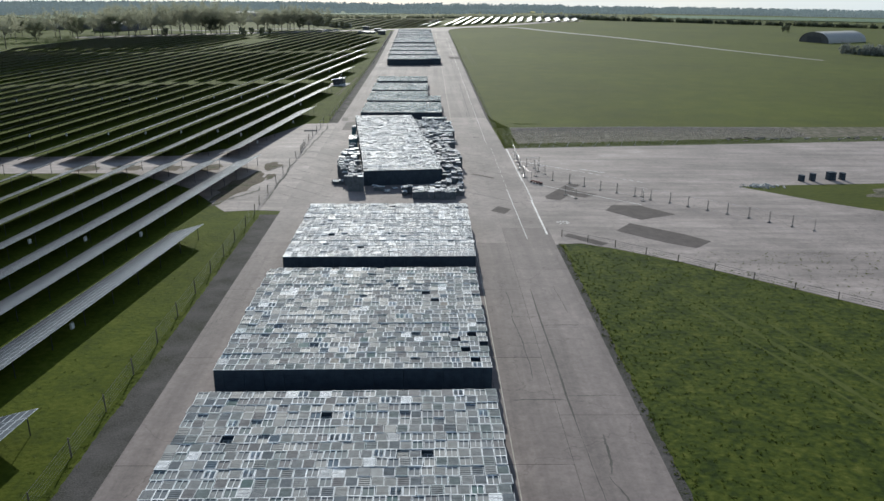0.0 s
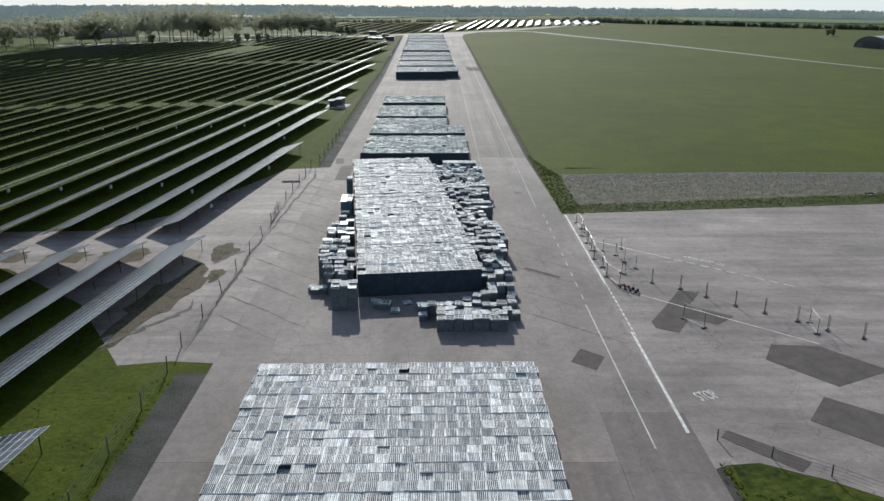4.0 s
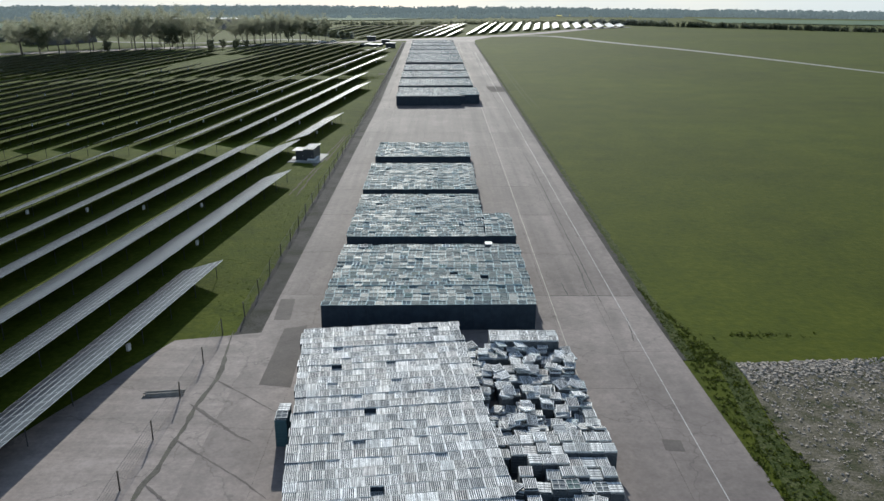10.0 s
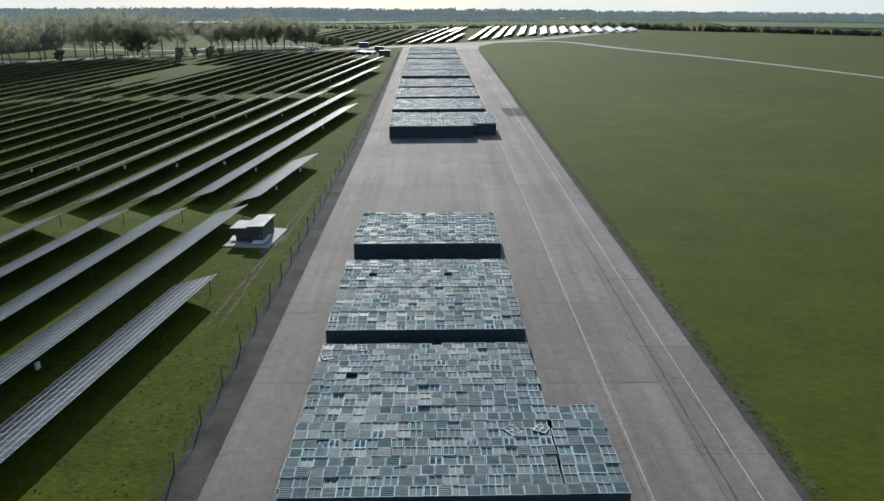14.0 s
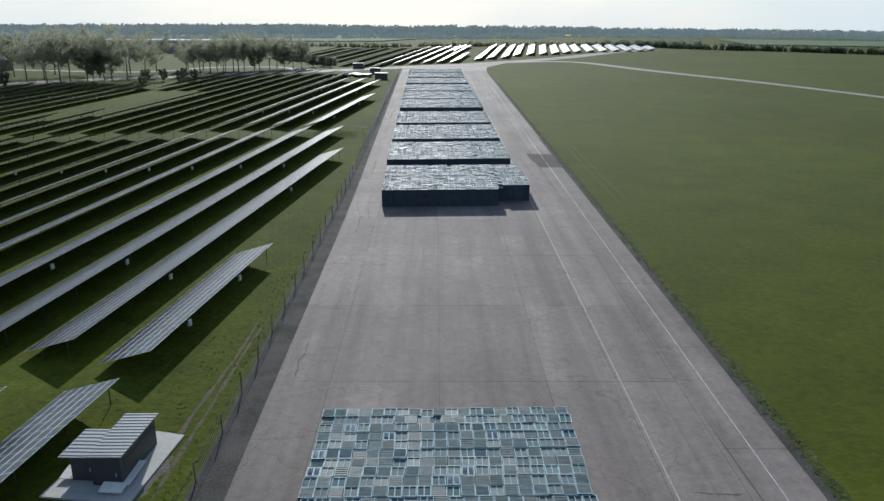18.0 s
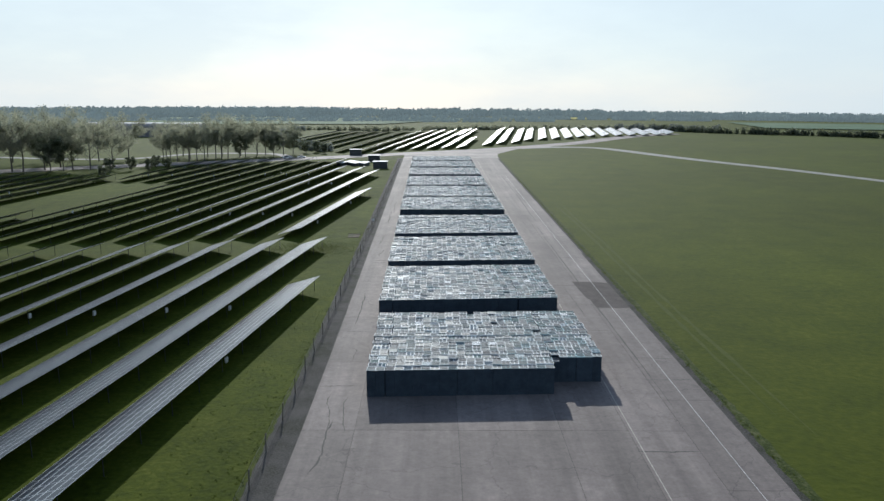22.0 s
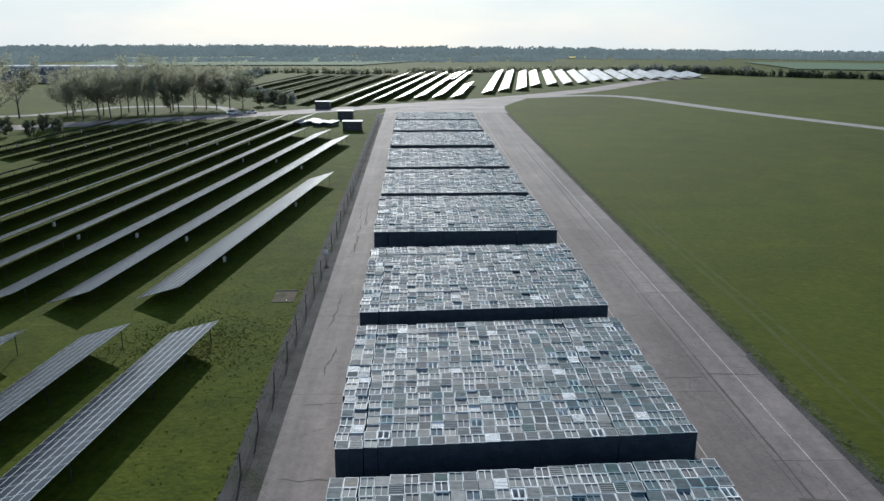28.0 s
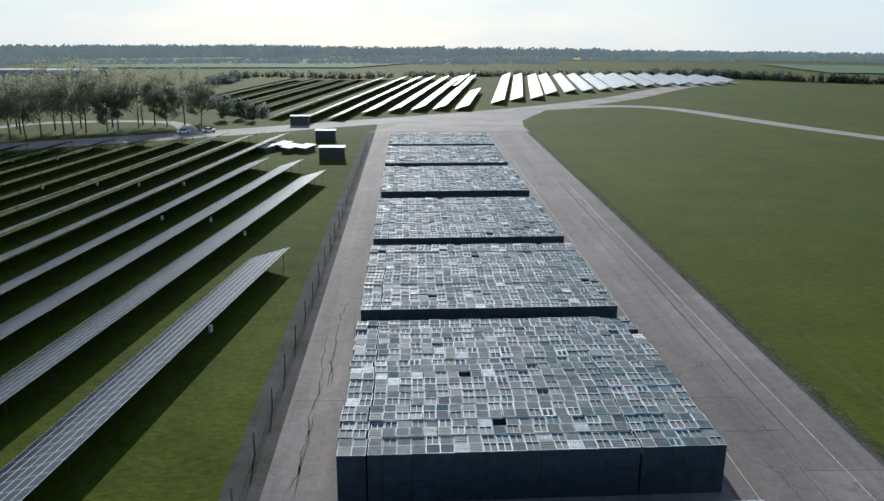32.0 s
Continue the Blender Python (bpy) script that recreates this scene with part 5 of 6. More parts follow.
def kiosk(x, y):
    """Two dark cabinets side by side under ribbed roofs of unequal height, with pale doors folded open."""
    t = thing("substation_hut", "dark substation hut with ribbed grey roofs and pale open flaps", "hut", "electrical huts", at=(x, y, 0.0), rz=-5)
    part("pad", Mesh().slab([(-3.7, -3.9), (3.3, -4.2), (3.6, 5.3), (-0.6, 6.0), (-3.2, 2.0)], -0.1, 0.16), M_PAD, t, "stained concrete pad")
    for name, x0, y0, x1, y1, h, slope in (("low", -2.3, -1.7, -0.4, 1.9, 2.2, 0.10), ("high", -0.4, -2.2, 1.9, 3.8, 2.65, 0.16)):
        body = part("cabinet", Mesh().box(x0, y0, 0.16, x1, y1, h), M_HUT, t)
        n = 8 if name == "low" else 14
        a, b, c, d = x0 - (0.75 if name == "low" else 0.2), x1 + (0.0 if name == "low" else 0.3), y0 - 0.25, y1 + 0.25
        part("roof", Mesh().add([(a, c, h), (b, c, h + slope), (b, d, h + slope), (a, d, h), (a, c, h + 0.07), (b, c, h + slope + 0.07), (b, d, h + slope + 0.07), (a, d, h + 0.07)], [(3, 2, 1, 0), (4, 5, 6, 7), (0, 1, 5, 4), (1, 2, 6, 5), (2, 3, 7, 6), (3, 0, 4, 7)]), M_SLAT, t, "grey ribbed roof sheet")
        for k in range(n):
            yy = c + (d - c) * (k + 0.5) / n
            part("roof_rib", Mesh().add([(a, yy - 0.05, h + 0.07), (b, yy - 0.05, h + slope + 0.07), (b, yy + 0.05, h + slope + 0.07), (a, yy + 0.05, h + 0.07), (a, yy - 0.03, h + 0.12), (b, yy - 0.03, h + slope + 0.12), (b, yy + 0.03, h + slope + 0.12), (a, yy + 0.03, h + 0.12)], [(4, 5, 6, 7), (0, 1, 5, 4), (1, 2, 6, 5), (2, 3, 7, 6), (3, 0, 4, 7)]), M_SLAT, t)
        door = part("door", Mesh().box(x0 + 0.15, y0 - 0.04, 0.25, x1 - 0.15, y0, h - 0.15), M_DARK, t)
        part("handle", Mesh().box(x1 - 0.4, y0 - 0.09, 1.0, x1 - 0.33, y0 - 0.04, 1.3), M_STEEL, door)
        part("louvre", Mesh().box(x1 - 0.01, y0 + 0.6, 1.2, x1 + 0.03, y1 - 0.6, 2.0), M_DARK, body)
    for x0, y0, x1, y1 in ((-3.2, -2.0, -2.35, -0.5), (0.6, -3.4, 2.4, -2.4), (1.95, -2.4, 2.5, 0.6)):
        part("flap", Mesh().add([(x0, y0, 0.42), (x1, y0, 0.42), (x1, y1, 0.62), (x0, y1, 0.62), (x0, y0, 0.47), (x1, y0, 0.47), (x1, y1, 0.67), (x0, y1, 0.67)], [(3, 2, 1, 0), (4, 5, 6, 7), (0, 1, 5, 4), (1, 2, 6, 5), (2, 3, 7, 6), (3, 0, 4, 7)]), M_ROOF, t, "pale flap folded open")
        part("strut", Mesh().box((x0 + x1) / 2 - 0.04, (y0 + y1) / 2 - 0.04, 0.1, (x0 + x1) / 2 + 0.04, (y0 + y1) / 2 + 0.04, 0.5), M_STEEL, t)
    return t


kiosk(-32.7, 321.0)
hut(-34.8, 667.5, 6.2, 3.6, 3.1, "dark steel substation hut with pale flat roof", pad=False)
hut(-40.2, 700.5, 5.6, 3.2, 3.1, "dark steel cabin with pale flat roof", pad=False)
hut(-53.3, 738.5, 6.0, 3.4, 3.1, "dark steel cabin with pale flat roof beside a track", pad=False)
for x, y, rz in ((-53.5, 679.5, 24), (-50.0, 684.5, 20), (-47.0, 679.5, 22), (-43.0, 679.5, 22)):
    s = thing("transformer", "low dark equipment cabinet with a pale sloping lid", "cabinet", "transformers", at=(x, y, 0), rz=-rz)
    part("body", Mesh().box(-1.3, -2.6, 0, 1.3, 2.6, 1.35), M_HUT, s)
    part("lid", Mesh().add([(-1.55, -3.0, 1.45), (1.55, -3.0, 1.25), (1.55, 3.0, 1.55), (-1.55, 3.0, 1.75), (-1.55, -3.0, 1.57), (1.55, -3.0, 1.37), (1.55, 3.0, 1.67), (-1.55, 3.0, 1.87)], [(3, 2, 1, 0), (4, 5, 6, 7), (0, 1, 5, 4), (1, 2, 6, 5), (2, 3, 7, 6), (3, 0, 4, 7)]), M_ROOF, s, "pale sloping lid")
    for e in (-1.1, 1.1):
        part("door", Mesh().box(e - 0.9 if e > 0 else e - 0.1, -2.64, 0.15, e + 0.1 if e > 0 else e + 0.9, -2.6, 1.2), M_DARK, s)
# clutter on the far taxiway
M_STACKED = mat("dumped_timber", [(0.3, (0.07, 0.06, 0.05)), (0.7, (0.30, 0.28, 0.25))], 0.4, 0.9, rand="island", rand_amp=0.5)
for x, y, h, n in ((86, 158.5, 1.7, 1), (83.5, 158.2, 1.4, 1), (90, 159.4, 1.8, 2), (93, 159.6, 1.6, 1)):
    s = thing("crate_stack", "dark tall stack of crates standing on the taxiway", "crates", "crate stacks", at=(x, y, 0.03), rz=8)
    for i in range(n):
        for k in range(3):
            part("crate", Mesh().box(-0.6 + 0.9 * i, -0.6, k * h / 3, 0.2 + 0.9 * i, 0.6, (k + 1) * h / 3 - 0.06), M_SIDE, s)
rng = random.Random(8)
heap = Mesh()
for i in range(140):
    x, y = rng.uniform(85, 185), rng.gauss(207, 1.2)
    heap.box(-rng.uniform(0.2, 0.8), -0.15, -0.1, rng.uniform(0.2, 0.8), 0.15, rng.uniform(0.08, 0.3), pose(x, y, 0, rng.gauss(0, 8), rng.gauss(0, 8), rng.uniform(-30, 30)))
solid("timber_heap", heap, M_STACKED, "long untidy heap of dumped timber and rubble", "rubble", kind="stuff")
heap = Mesh()
for i in range(90):
    x, y = rng.gauss(72.5, 1.8), rng.gauss(153.5, 0.8)
    heap.box(-rng.uniform(0.1, 0.5), -0.15, -0.1, rng.uniform(0.1, 0.5), 0.15, rng.uniform(0.08, 0.35), pose(x, y, 0, rng.gauss(0, 15), rng.gauss(0, 15), rng.uniform(0, 180)))
solid("rubble_heap", heap, M_PAD, "small heap of pale broken concrete", "rubble", kind="stuff")
solid("grass_island", Mesh().slab([(68.1, 153.0), (80.5, 140.6), (88, 135), (100, 129), (190, 118), (190, 158), (100.3, 156.5)], -0.2, 0.036), M_GRASS, "grass wedge between the worn taxiways", "grass", kind="structure")
solid("rubble_pad", blob(104, 147, 14, 6, 0.05, 21), M_RUBBLE, "pale rubble patch in the grass", "rubble", kind="structure")

# ---- trees ----
M_BARK = mat("bark", [(0.3, (0.075, 0.066, 0.056)), (0.7, (0.15, 0.132, 0.112))], 2.0, 0.95, stretch=(3, 3, 0.6))
# leaf tones lifted to pale grey-olive, so the colour carries some haze
M_LEAF = leafy("spring_leaves", [(0.2, (0.20, 0.212, 0.145)), (0.5, (0.26, 0.27, 0.19)), (0.8, (0.32, 0.312, 0.24))], 0.75)
M_EVER = leafy("dark_foliage", [(0.2, (0.085, 0.100, 0.062)), (0.5, (0.125, 0.140, 0.088)), (0.8, (0.165, 0.175, 0.115))], 0.55)


def tree_meshes(h, seed, spread=0.66, leaves=5200, leaf=0.155, low=0.22):
    rng = random.Random(seed)
    wood, tips = Mesh(), []
    top = Vector((rng.uniform(-0.5, 0.5), rng.uniform(-0.5, 0.5), h * 0.9))
    mid = Vector((rng.uniform(-0.3, 0.3), rng.uniform(-0.3, 0.3), h * 0.45))
    wood.tube((0, 0, -0.3), mid, h * 0.022, h * 0.015, 7)
    wood.tube(mid, top, h * 0.015, h * 0.003, 6)
    for i in range(15):
        t = low + (0.92 - low) * (i + rng.random()) / 15
        base = mid * (t / 0.45) if t < 0.45 else mid + (top - mid) * ((t - 0.45) / 0.45)
        a = i * 2.4 + rng.uniform(-0.5, 0.5)
        ln = h * spread * (1.15 - 0.6 * abs(t - 0.5)) * rng.uniform(0.7, 1.15)
        out = Vector((math.cos(a), math.sin(a), rng.uniform(0.55, 1.1))).normalized()
        tip = base + out * ln
        wood.tube(base, tip, h * 0.006, h * 0.0016, 4)
        tips += [base + out * ln * k for k in (0.6, 0.85, 1.0)]
        for j in range(4):
            q = base + out * ln * rng.uniform(0.4, 0.9)
            o2 = (out + Vector((rng.uniform(-1, 1), rng.uniform(-1, 1), rng.uniform(-0.2, 0.9)))).normalized()
            e = q + o2 * ln * rng.uniform(0.3, 0.55)
            wood.tube(q, e, h * 0.0028, h * 0.001, 3)
            tips += [e, (q + e) / 2]
    tips.append(top)
    crown = Mesh()
    for i in range(leaves):
        c = rng.choice(tips) + Vector((rng.gauss(0, 1), rng.gauss(0, 1), rng.gauss(0, 0.8))) * h * 0.055
        s = leaf * rng.uniform(0.5, 1.3)
        m = Matrix.Translation(c) @ Euler((rng.uniform(0, 3.1), rng.uniform(0, 3.1), rng.uniform(0, 3.1))).to_matrix().to_4x4()
        crown.add([m @ Vector(p) for p in ((-s, -s * 0.5, 0), (s * 0.3, -s, 0.1 * s), (s, s * 0.4, 0), (-s * 0.2, s, -0.1 * s))], [(0, 1, 2, 3)])
    return wood, crown


def make_tree(h, seed, leafm, label, **kw):
    w, c = tree_meshes(h, seed, **kw)
    t = thing("tree", label, "tree", "trees by the solar field", at=(0, -300, 0))
    part("trunk", w, M_BARK, t)
    part("crown", c, leafm, t)
    return t


PROTO = [make_tree(11.8, 1, M_LEAF, "tall thin tree with sparse early spring leaves"), make_tree(12.6, 2, M_LEAF, "tall bare-limbed tree with thin brownish leaves", leaves=4200, low=0.30), make_tree(10.8, 3, M_LEAF, "rounded tree with pale spring leaves", spread=0.74, leaves=6000),
         make_tree(9.6, 4, M_EVER, "dense dark tree with ivy", spread=0.52, leaves=5200, leaf=0.18, low=0.10), make_tree(4.6, 5, M_EVER, "small dense dark bush tree", spread=0.45, leaves=1500, leaf=0.20, low=0.06)]
rng = random.Random(15)
SPOTS = [(-138, 695, 0), (-135, 696, 2), (-130, 698, 0), (-127, 701, 1), (-125, 706, 2), (-121, 712, 1), (-118, 712, 0), (-116, 716, 1), (-111, 720, 3), (-109, 724, 2), (-104, 728, 2), (-101, 735, 0), (-96, 732, 3), (-92, 738, 2), (-88, 744, 3), (-106, 738, 1), (-82, 752, 4), (-131, 649, 4), (-126, 655, 4), (-77, 757, 4), (-72, 750, 4), (-113, 730, 2),
         (-210, 620, 2), (-202, 643, 0), (-190, 638, 1), (-186, 643, 0), (-182, 644, 1), (-171, 645, 3), (-165, 652, 0), (-158, 653, 2), (-168, 650, 3), (-196, 648, 2), (-177, 652, 2), (-223, 608, 2), (-230, 600, 3), (-238, 596, 0), (-244, 606, 2), (-252, 585, 3), (-215, 600, 0), (-260, 575, 2), (-270, 560, 3), (-280, 552, 2),
         (-255, 490, 2), (-139, 621, 4), (-268, 478, 3), (-284, 470, 2), (-300, 455, 3), (-318, 440, 2), (-298, 500, 2), (-320, 480, 3), (-340, 430, 2), (-335, 462, 0), (-290, 540, 0), (-310, 520, 2), (-330, 505, 3),
         (-150, 724, 1), (-142, 726, 2), (-134, 712, 1), (-122, 727, 2), (-128, 722, 0), (-146, 708, 2), (-160, 700, 2), (-172, 694, 0), (-194, 692, 2), (-208, 684, 1), (-186, 672, 2), (-222, 670, 2), (-176, 664, 1), (-236, 660, 2), (-250, 645, 0), (-262, 640, 2), (-276, 628, 2), (-240, 630, 1), (-226, 640, 2), (-152, 662, 2), (-144, 640, 4), (-140, 652, 4), (-133, 662, 4), (-292, 610, 2), (-306, 596, 0), (-205, 628, 2), (-198, 616, 4), (-214, 634, 1),
         (342, 751, 4), (346, 752, 4)]
for x, y, k in SPOTS:
    t = copy_thing(PROTO[k], pose(x, y, ground_z(x, y), 0, 0, rng.uniform(0, 360)) @ Matrix.Scale(1, 4))
    s = rng.uniform(0.85, 1.12) * (1.3 if -262 < x < -150 else 1.08)
    t.scale = (s, s, s * rng.uniform(0.92, 1.08))
for k, t in enumerate(PROTO):
    t.matrix_basis = pose(-262 - 14 * k, 600 + 3 * k, 0, 0, 0, 40 * k)


# ---- hedges and far woods ----
def clump(m, x, y, z, r, hgt, rng, leaves=26):
    """An uneven crown of a distant tree or bush: a loose core wrapped in sprays of leaves."""
    n = 6
    vs = []
    for f, rr in ((0.0, 0.45), (0.45, 0.52), (0.72, 0.3)):
        for i in range(n):
            a = 2 * math.pi * (i + f) / n
            k = rng.uniform(0.75, 1.2)
            vs.append((x + r * rr * k * math.cos(a), y + r * rr * k * math.sin(a), z + hgt * f * rng.uniform(0.85, 1.1)))
    fs = [(q * n + i, q * n + (i + 1) % n, (q + 1) * n + (i + 1) % n, (q + 1) * n + i) for q in (0, 1) for i in range(n)] + [tuple(range(2 * n, 3 * n))]
    m.add(vs, fs)
    s = 0.30 * min(r, hgt)
    for i in range(leaves):
        a, e = rng.uniform(0, 6.283), rng.uniform(0.05, 1.0)
        w = r * math.sqrt(max(0.0, 1 - (e - 0.35) ** 2 * 1.9)) * rng.uniform(0.75, 1.05)
        c = Vector((x + w * math.cos(a), y + w * math.sin(a), z + hgt * e))
        u = Vector((rng.gauss(0, 1), rng.gauss(0, 1), rng.gauss(0, 1))).normalized() * s * rng.uniform(0.6, 1.3)
        v = u.orthogonal().normalized() * s * rng.uniform(0.5, 1.1)
        m.add((c - u, c - v, c + u, c + v), [(0, 1, 2, 3)])


# paler than real foliage: haze is put into the base colour
M_WOODS = leafy("haze_pale_woods", [(0.2, (0.145, 0.160, 0.135)), (0.5, (0.185, 0.20, 0.175)), (0.8, (0.23, 0.24, 0.21))], 0.5)


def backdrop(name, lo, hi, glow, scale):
    """The far distance, with the day's haze painted in as base colour and emission."""
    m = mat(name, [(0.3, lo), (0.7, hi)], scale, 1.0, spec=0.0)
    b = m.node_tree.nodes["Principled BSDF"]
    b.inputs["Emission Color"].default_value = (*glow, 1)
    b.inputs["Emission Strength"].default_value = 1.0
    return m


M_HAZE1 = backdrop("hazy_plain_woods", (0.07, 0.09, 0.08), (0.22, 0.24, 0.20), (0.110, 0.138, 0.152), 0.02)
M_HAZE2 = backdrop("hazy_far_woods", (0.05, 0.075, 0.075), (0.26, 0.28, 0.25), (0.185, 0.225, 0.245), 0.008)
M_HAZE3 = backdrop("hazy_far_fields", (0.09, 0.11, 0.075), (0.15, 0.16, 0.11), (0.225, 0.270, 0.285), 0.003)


def belt(name, line, width, h, per, label, seed, material=None, r=4.0):
    rng = random.Random(seed)
    m = Mesh()
    for a, b in zip(line, line[1:]):
        a, b = Vector(a), Vector(b)
        d = b - a
        n = max(1, int(d.length * per))
        s = Vector((-d.y, d.x)).normalized()
        for i in range(n):
            p = a + d * rng.random() + s * rng.uniform(-width / 2, width / 2)
            k = rng.uniform(0.55, 1.15)
            clump(m, p.x, p.y, ground_z(p.x, p.y) - 0.4, r * k * rng.uniform(0.8, 1.3), h * k, rng)
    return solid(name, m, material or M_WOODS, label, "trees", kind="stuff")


belt("hedge", [(188, 1042), (215, 1005), (240, 982), (300, 958), (350, 920), (420, 880), (520, 820)], 7, 5.5, 0.9, "dark hedge with small trees along the field", 1, M_EVER, 2.6)
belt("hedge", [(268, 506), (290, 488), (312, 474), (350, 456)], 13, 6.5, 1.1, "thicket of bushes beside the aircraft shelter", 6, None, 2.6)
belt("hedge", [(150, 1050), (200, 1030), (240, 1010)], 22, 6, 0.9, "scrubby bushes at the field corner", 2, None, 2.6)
belt("hedge", [(-128, 1015), (-60, 1000), (20, 1030), (120, 1050), (190, 1050)], 18, 4.2, 0.7, "scrub and bushes behind the solar field", 3, M_LEAF, 2.4)
belt("hedge", [(-330, 800), (-280, 805), (-250, 812)], 12, 7, 0.6, "hedge beside the old hangar", 4, M_EVER, 3)
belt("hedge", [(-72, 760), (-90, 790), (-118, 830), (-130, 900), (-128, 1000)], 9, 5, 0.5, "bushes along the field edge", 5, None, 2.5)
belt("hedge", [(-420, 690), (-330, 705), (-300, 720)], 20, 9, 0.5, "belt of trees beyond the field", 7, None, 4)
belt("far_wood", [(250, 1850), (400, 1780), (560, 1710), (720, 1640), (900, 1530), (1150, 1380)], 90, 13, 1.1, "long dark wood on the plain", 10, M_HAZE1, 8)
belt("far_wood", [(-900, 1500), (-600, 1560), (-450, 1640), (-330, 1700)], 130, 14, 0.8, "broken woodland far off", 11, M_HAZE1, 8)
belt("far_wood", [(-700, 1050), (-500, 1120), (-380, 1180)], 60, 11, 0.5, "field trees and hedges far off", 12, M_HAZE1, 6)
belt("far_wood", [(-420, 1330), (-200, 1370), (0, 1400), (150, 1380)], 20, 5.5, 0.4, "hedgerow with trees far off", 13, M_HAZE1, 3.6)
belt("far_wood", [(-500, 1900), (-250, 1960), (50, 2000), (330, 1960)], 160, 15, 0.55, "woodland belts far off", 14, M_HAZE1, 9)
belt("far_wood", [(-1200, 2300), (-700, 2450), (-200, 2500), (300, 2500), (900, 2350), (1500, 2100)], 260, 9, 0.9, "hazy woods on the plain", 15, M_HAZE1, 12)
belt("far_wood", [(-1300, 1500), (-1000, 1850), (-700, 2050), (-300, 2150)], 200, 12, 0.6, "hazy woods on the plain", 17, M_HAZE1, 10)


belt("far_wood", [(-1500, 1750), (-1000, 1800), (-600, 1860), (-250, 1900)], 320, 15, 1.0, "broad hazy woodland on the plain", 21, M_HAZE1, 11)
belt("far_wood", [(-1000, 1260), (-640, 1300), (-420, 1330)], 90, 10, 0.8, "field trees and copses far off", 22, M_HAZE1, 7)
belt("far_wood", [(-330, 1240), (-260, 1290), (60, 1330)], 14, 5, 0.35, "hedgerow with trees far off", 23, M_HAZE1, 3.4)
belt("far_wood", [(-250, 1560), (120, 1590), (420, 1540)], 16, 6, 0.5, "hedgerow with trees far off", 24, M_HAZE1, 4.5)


def ridge():
    """Low wooded hills that close the view."""
    line = [(-2300, 2500, -30), (-1578, 3099, -24), (-1417, 3183, -28), (-1149, 3300, -27), (-850, 3397, -23), (-502, 3472, -23), (-181, 3505, -31), (40, 3509, -29), (122, 3507, -37), (400, 3483, -40), (734, 3422, -42), (1142, 3295, -42), (1603, 3074, -40), (2300, 2600, -40)]
    m = Mesh()
    rng = random.Random(4)
    pts = []
    for a, b in zip(line, line[1:]):
        for i in range(30):
            t = i / 30
            k = t * t * (3 - 2 * t)
            pts.append((a[0] + (b[0] - a[0]) * t, a[1] + (b[1] - a[1]) * t, a[2] + (b[2] - a[2]) * k))
    n = len(pts)
    vs, fs = [], []
    for j, (dy, up) in enumerate(((-700, -75), (-260, -22), (0, -6), (320, -60))):
        for x, y, z in pts:
            s = 1 + dy / math.hypot(x, y - 300)
            vs.append((x * s, 300 + (y - 300) * s, z - 6 + up + (rng.uniform(-2, 2) if j == 1 else 0)))
    for j in range(3):
        fs += [(j * n + i, j * n + i + 1, (j + 1) * n + i + 1, (j + 1) * n + i) for i in range(n - 1)]
    m.add(vs, fs)
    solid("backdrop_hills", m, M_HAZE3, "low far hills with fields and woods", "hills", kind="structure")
    w = Mesh()
    for i in range(3000):
        a = rng.choice(pts)
        d = rng.uniform(-420, 20)
        s = 1 + d / math.hypot(a[0], a[1] - 300)
        t = (d + 260) / 260 if d > -260 else 0
        z = a[2] - 28 + 16 * max(0, t) if d > -260 else a[2] - 28 - (-260 - d) * 0.12
        clump(w, a[0] * s + rng.uniform(-12, 12), 300 + (a[1] - 300) * s, z - 2, rng.uniform(10, 24), rng.uniform(6, 11), rng, 8)
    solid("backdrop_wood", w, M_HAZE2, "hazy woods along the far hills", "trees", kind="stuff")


ridge()
M_CROP = mat("green_crop", [(0.3, (0.075, 0.125, 0.070)), (0.7, (0.105, 0.155, 0.090))], 0.02, 0.95, spec=0.1)
M_RAPE = mat("yellow_crop", [(0.3, (0.30, 0.27, 0.06)), (0.7, (0.42, 0.37, 0.10))], 0.02, 0.95, spec=0.1)
M_STUB = mat("pale_crop", [(0.3, (0.20, 0.19, 0.11)), (0.7, (0.28, 0.26, 0.16))], 0.02, 0.95, spec=0.1)


def field(pts, material, label):
    """A field draped on the ground."""
    (x0, y0), (x1, y1), (x2, y2), (x3, y3) = pts
    n = 10
    m = Mesh()
    for j in range(n + 1):
        for i in range(n + 1):
            u, v = i / n, j / n
            x = (x0 * (1 - u) + x1 * u) * (1 - v) + (x3 * (1 - u) + x2 * u) * v
            y = (y0 * (1 - u) + y1 * u) * (1 - v) + (y3 * (1 - u) + y2 * u) * v
            m.v.append((x, y, ground_z(x, y) + 0.9))
    m.f = [(j * (n + 1) + i, j * (n + 1) + i + 1, (j + 1) * (n + 1) + i + 1, (j + 1) * (n + 1) + i) for j in range(n) for i in range(n)]
    solid("field", m, material, label, "field", kind="structure")


field([(-330, 1140), (-70, 1165), (70, 1640), (-480, 1690)], M_CROP, "broad green crop field far off")
field([(80, 1560), (260, 1600), (290, 1850), (90, 1800)], M_RAPE, "yellow flowering crop field far off")
field([(330, 1120), (900, 1000), (1000, 1300), (400, 1420)], M_CROP, "green field behind the hedge")
field([(-800, 1150), (-520, 1220), (-560, 1350), (-850, 1300)], M_STUB, "pale stubble field far off")
field([(-420, 880), (-270, 960), (-300, 1080), (-520, 1000)], M_CROP, "green meadow beyond the hangar")

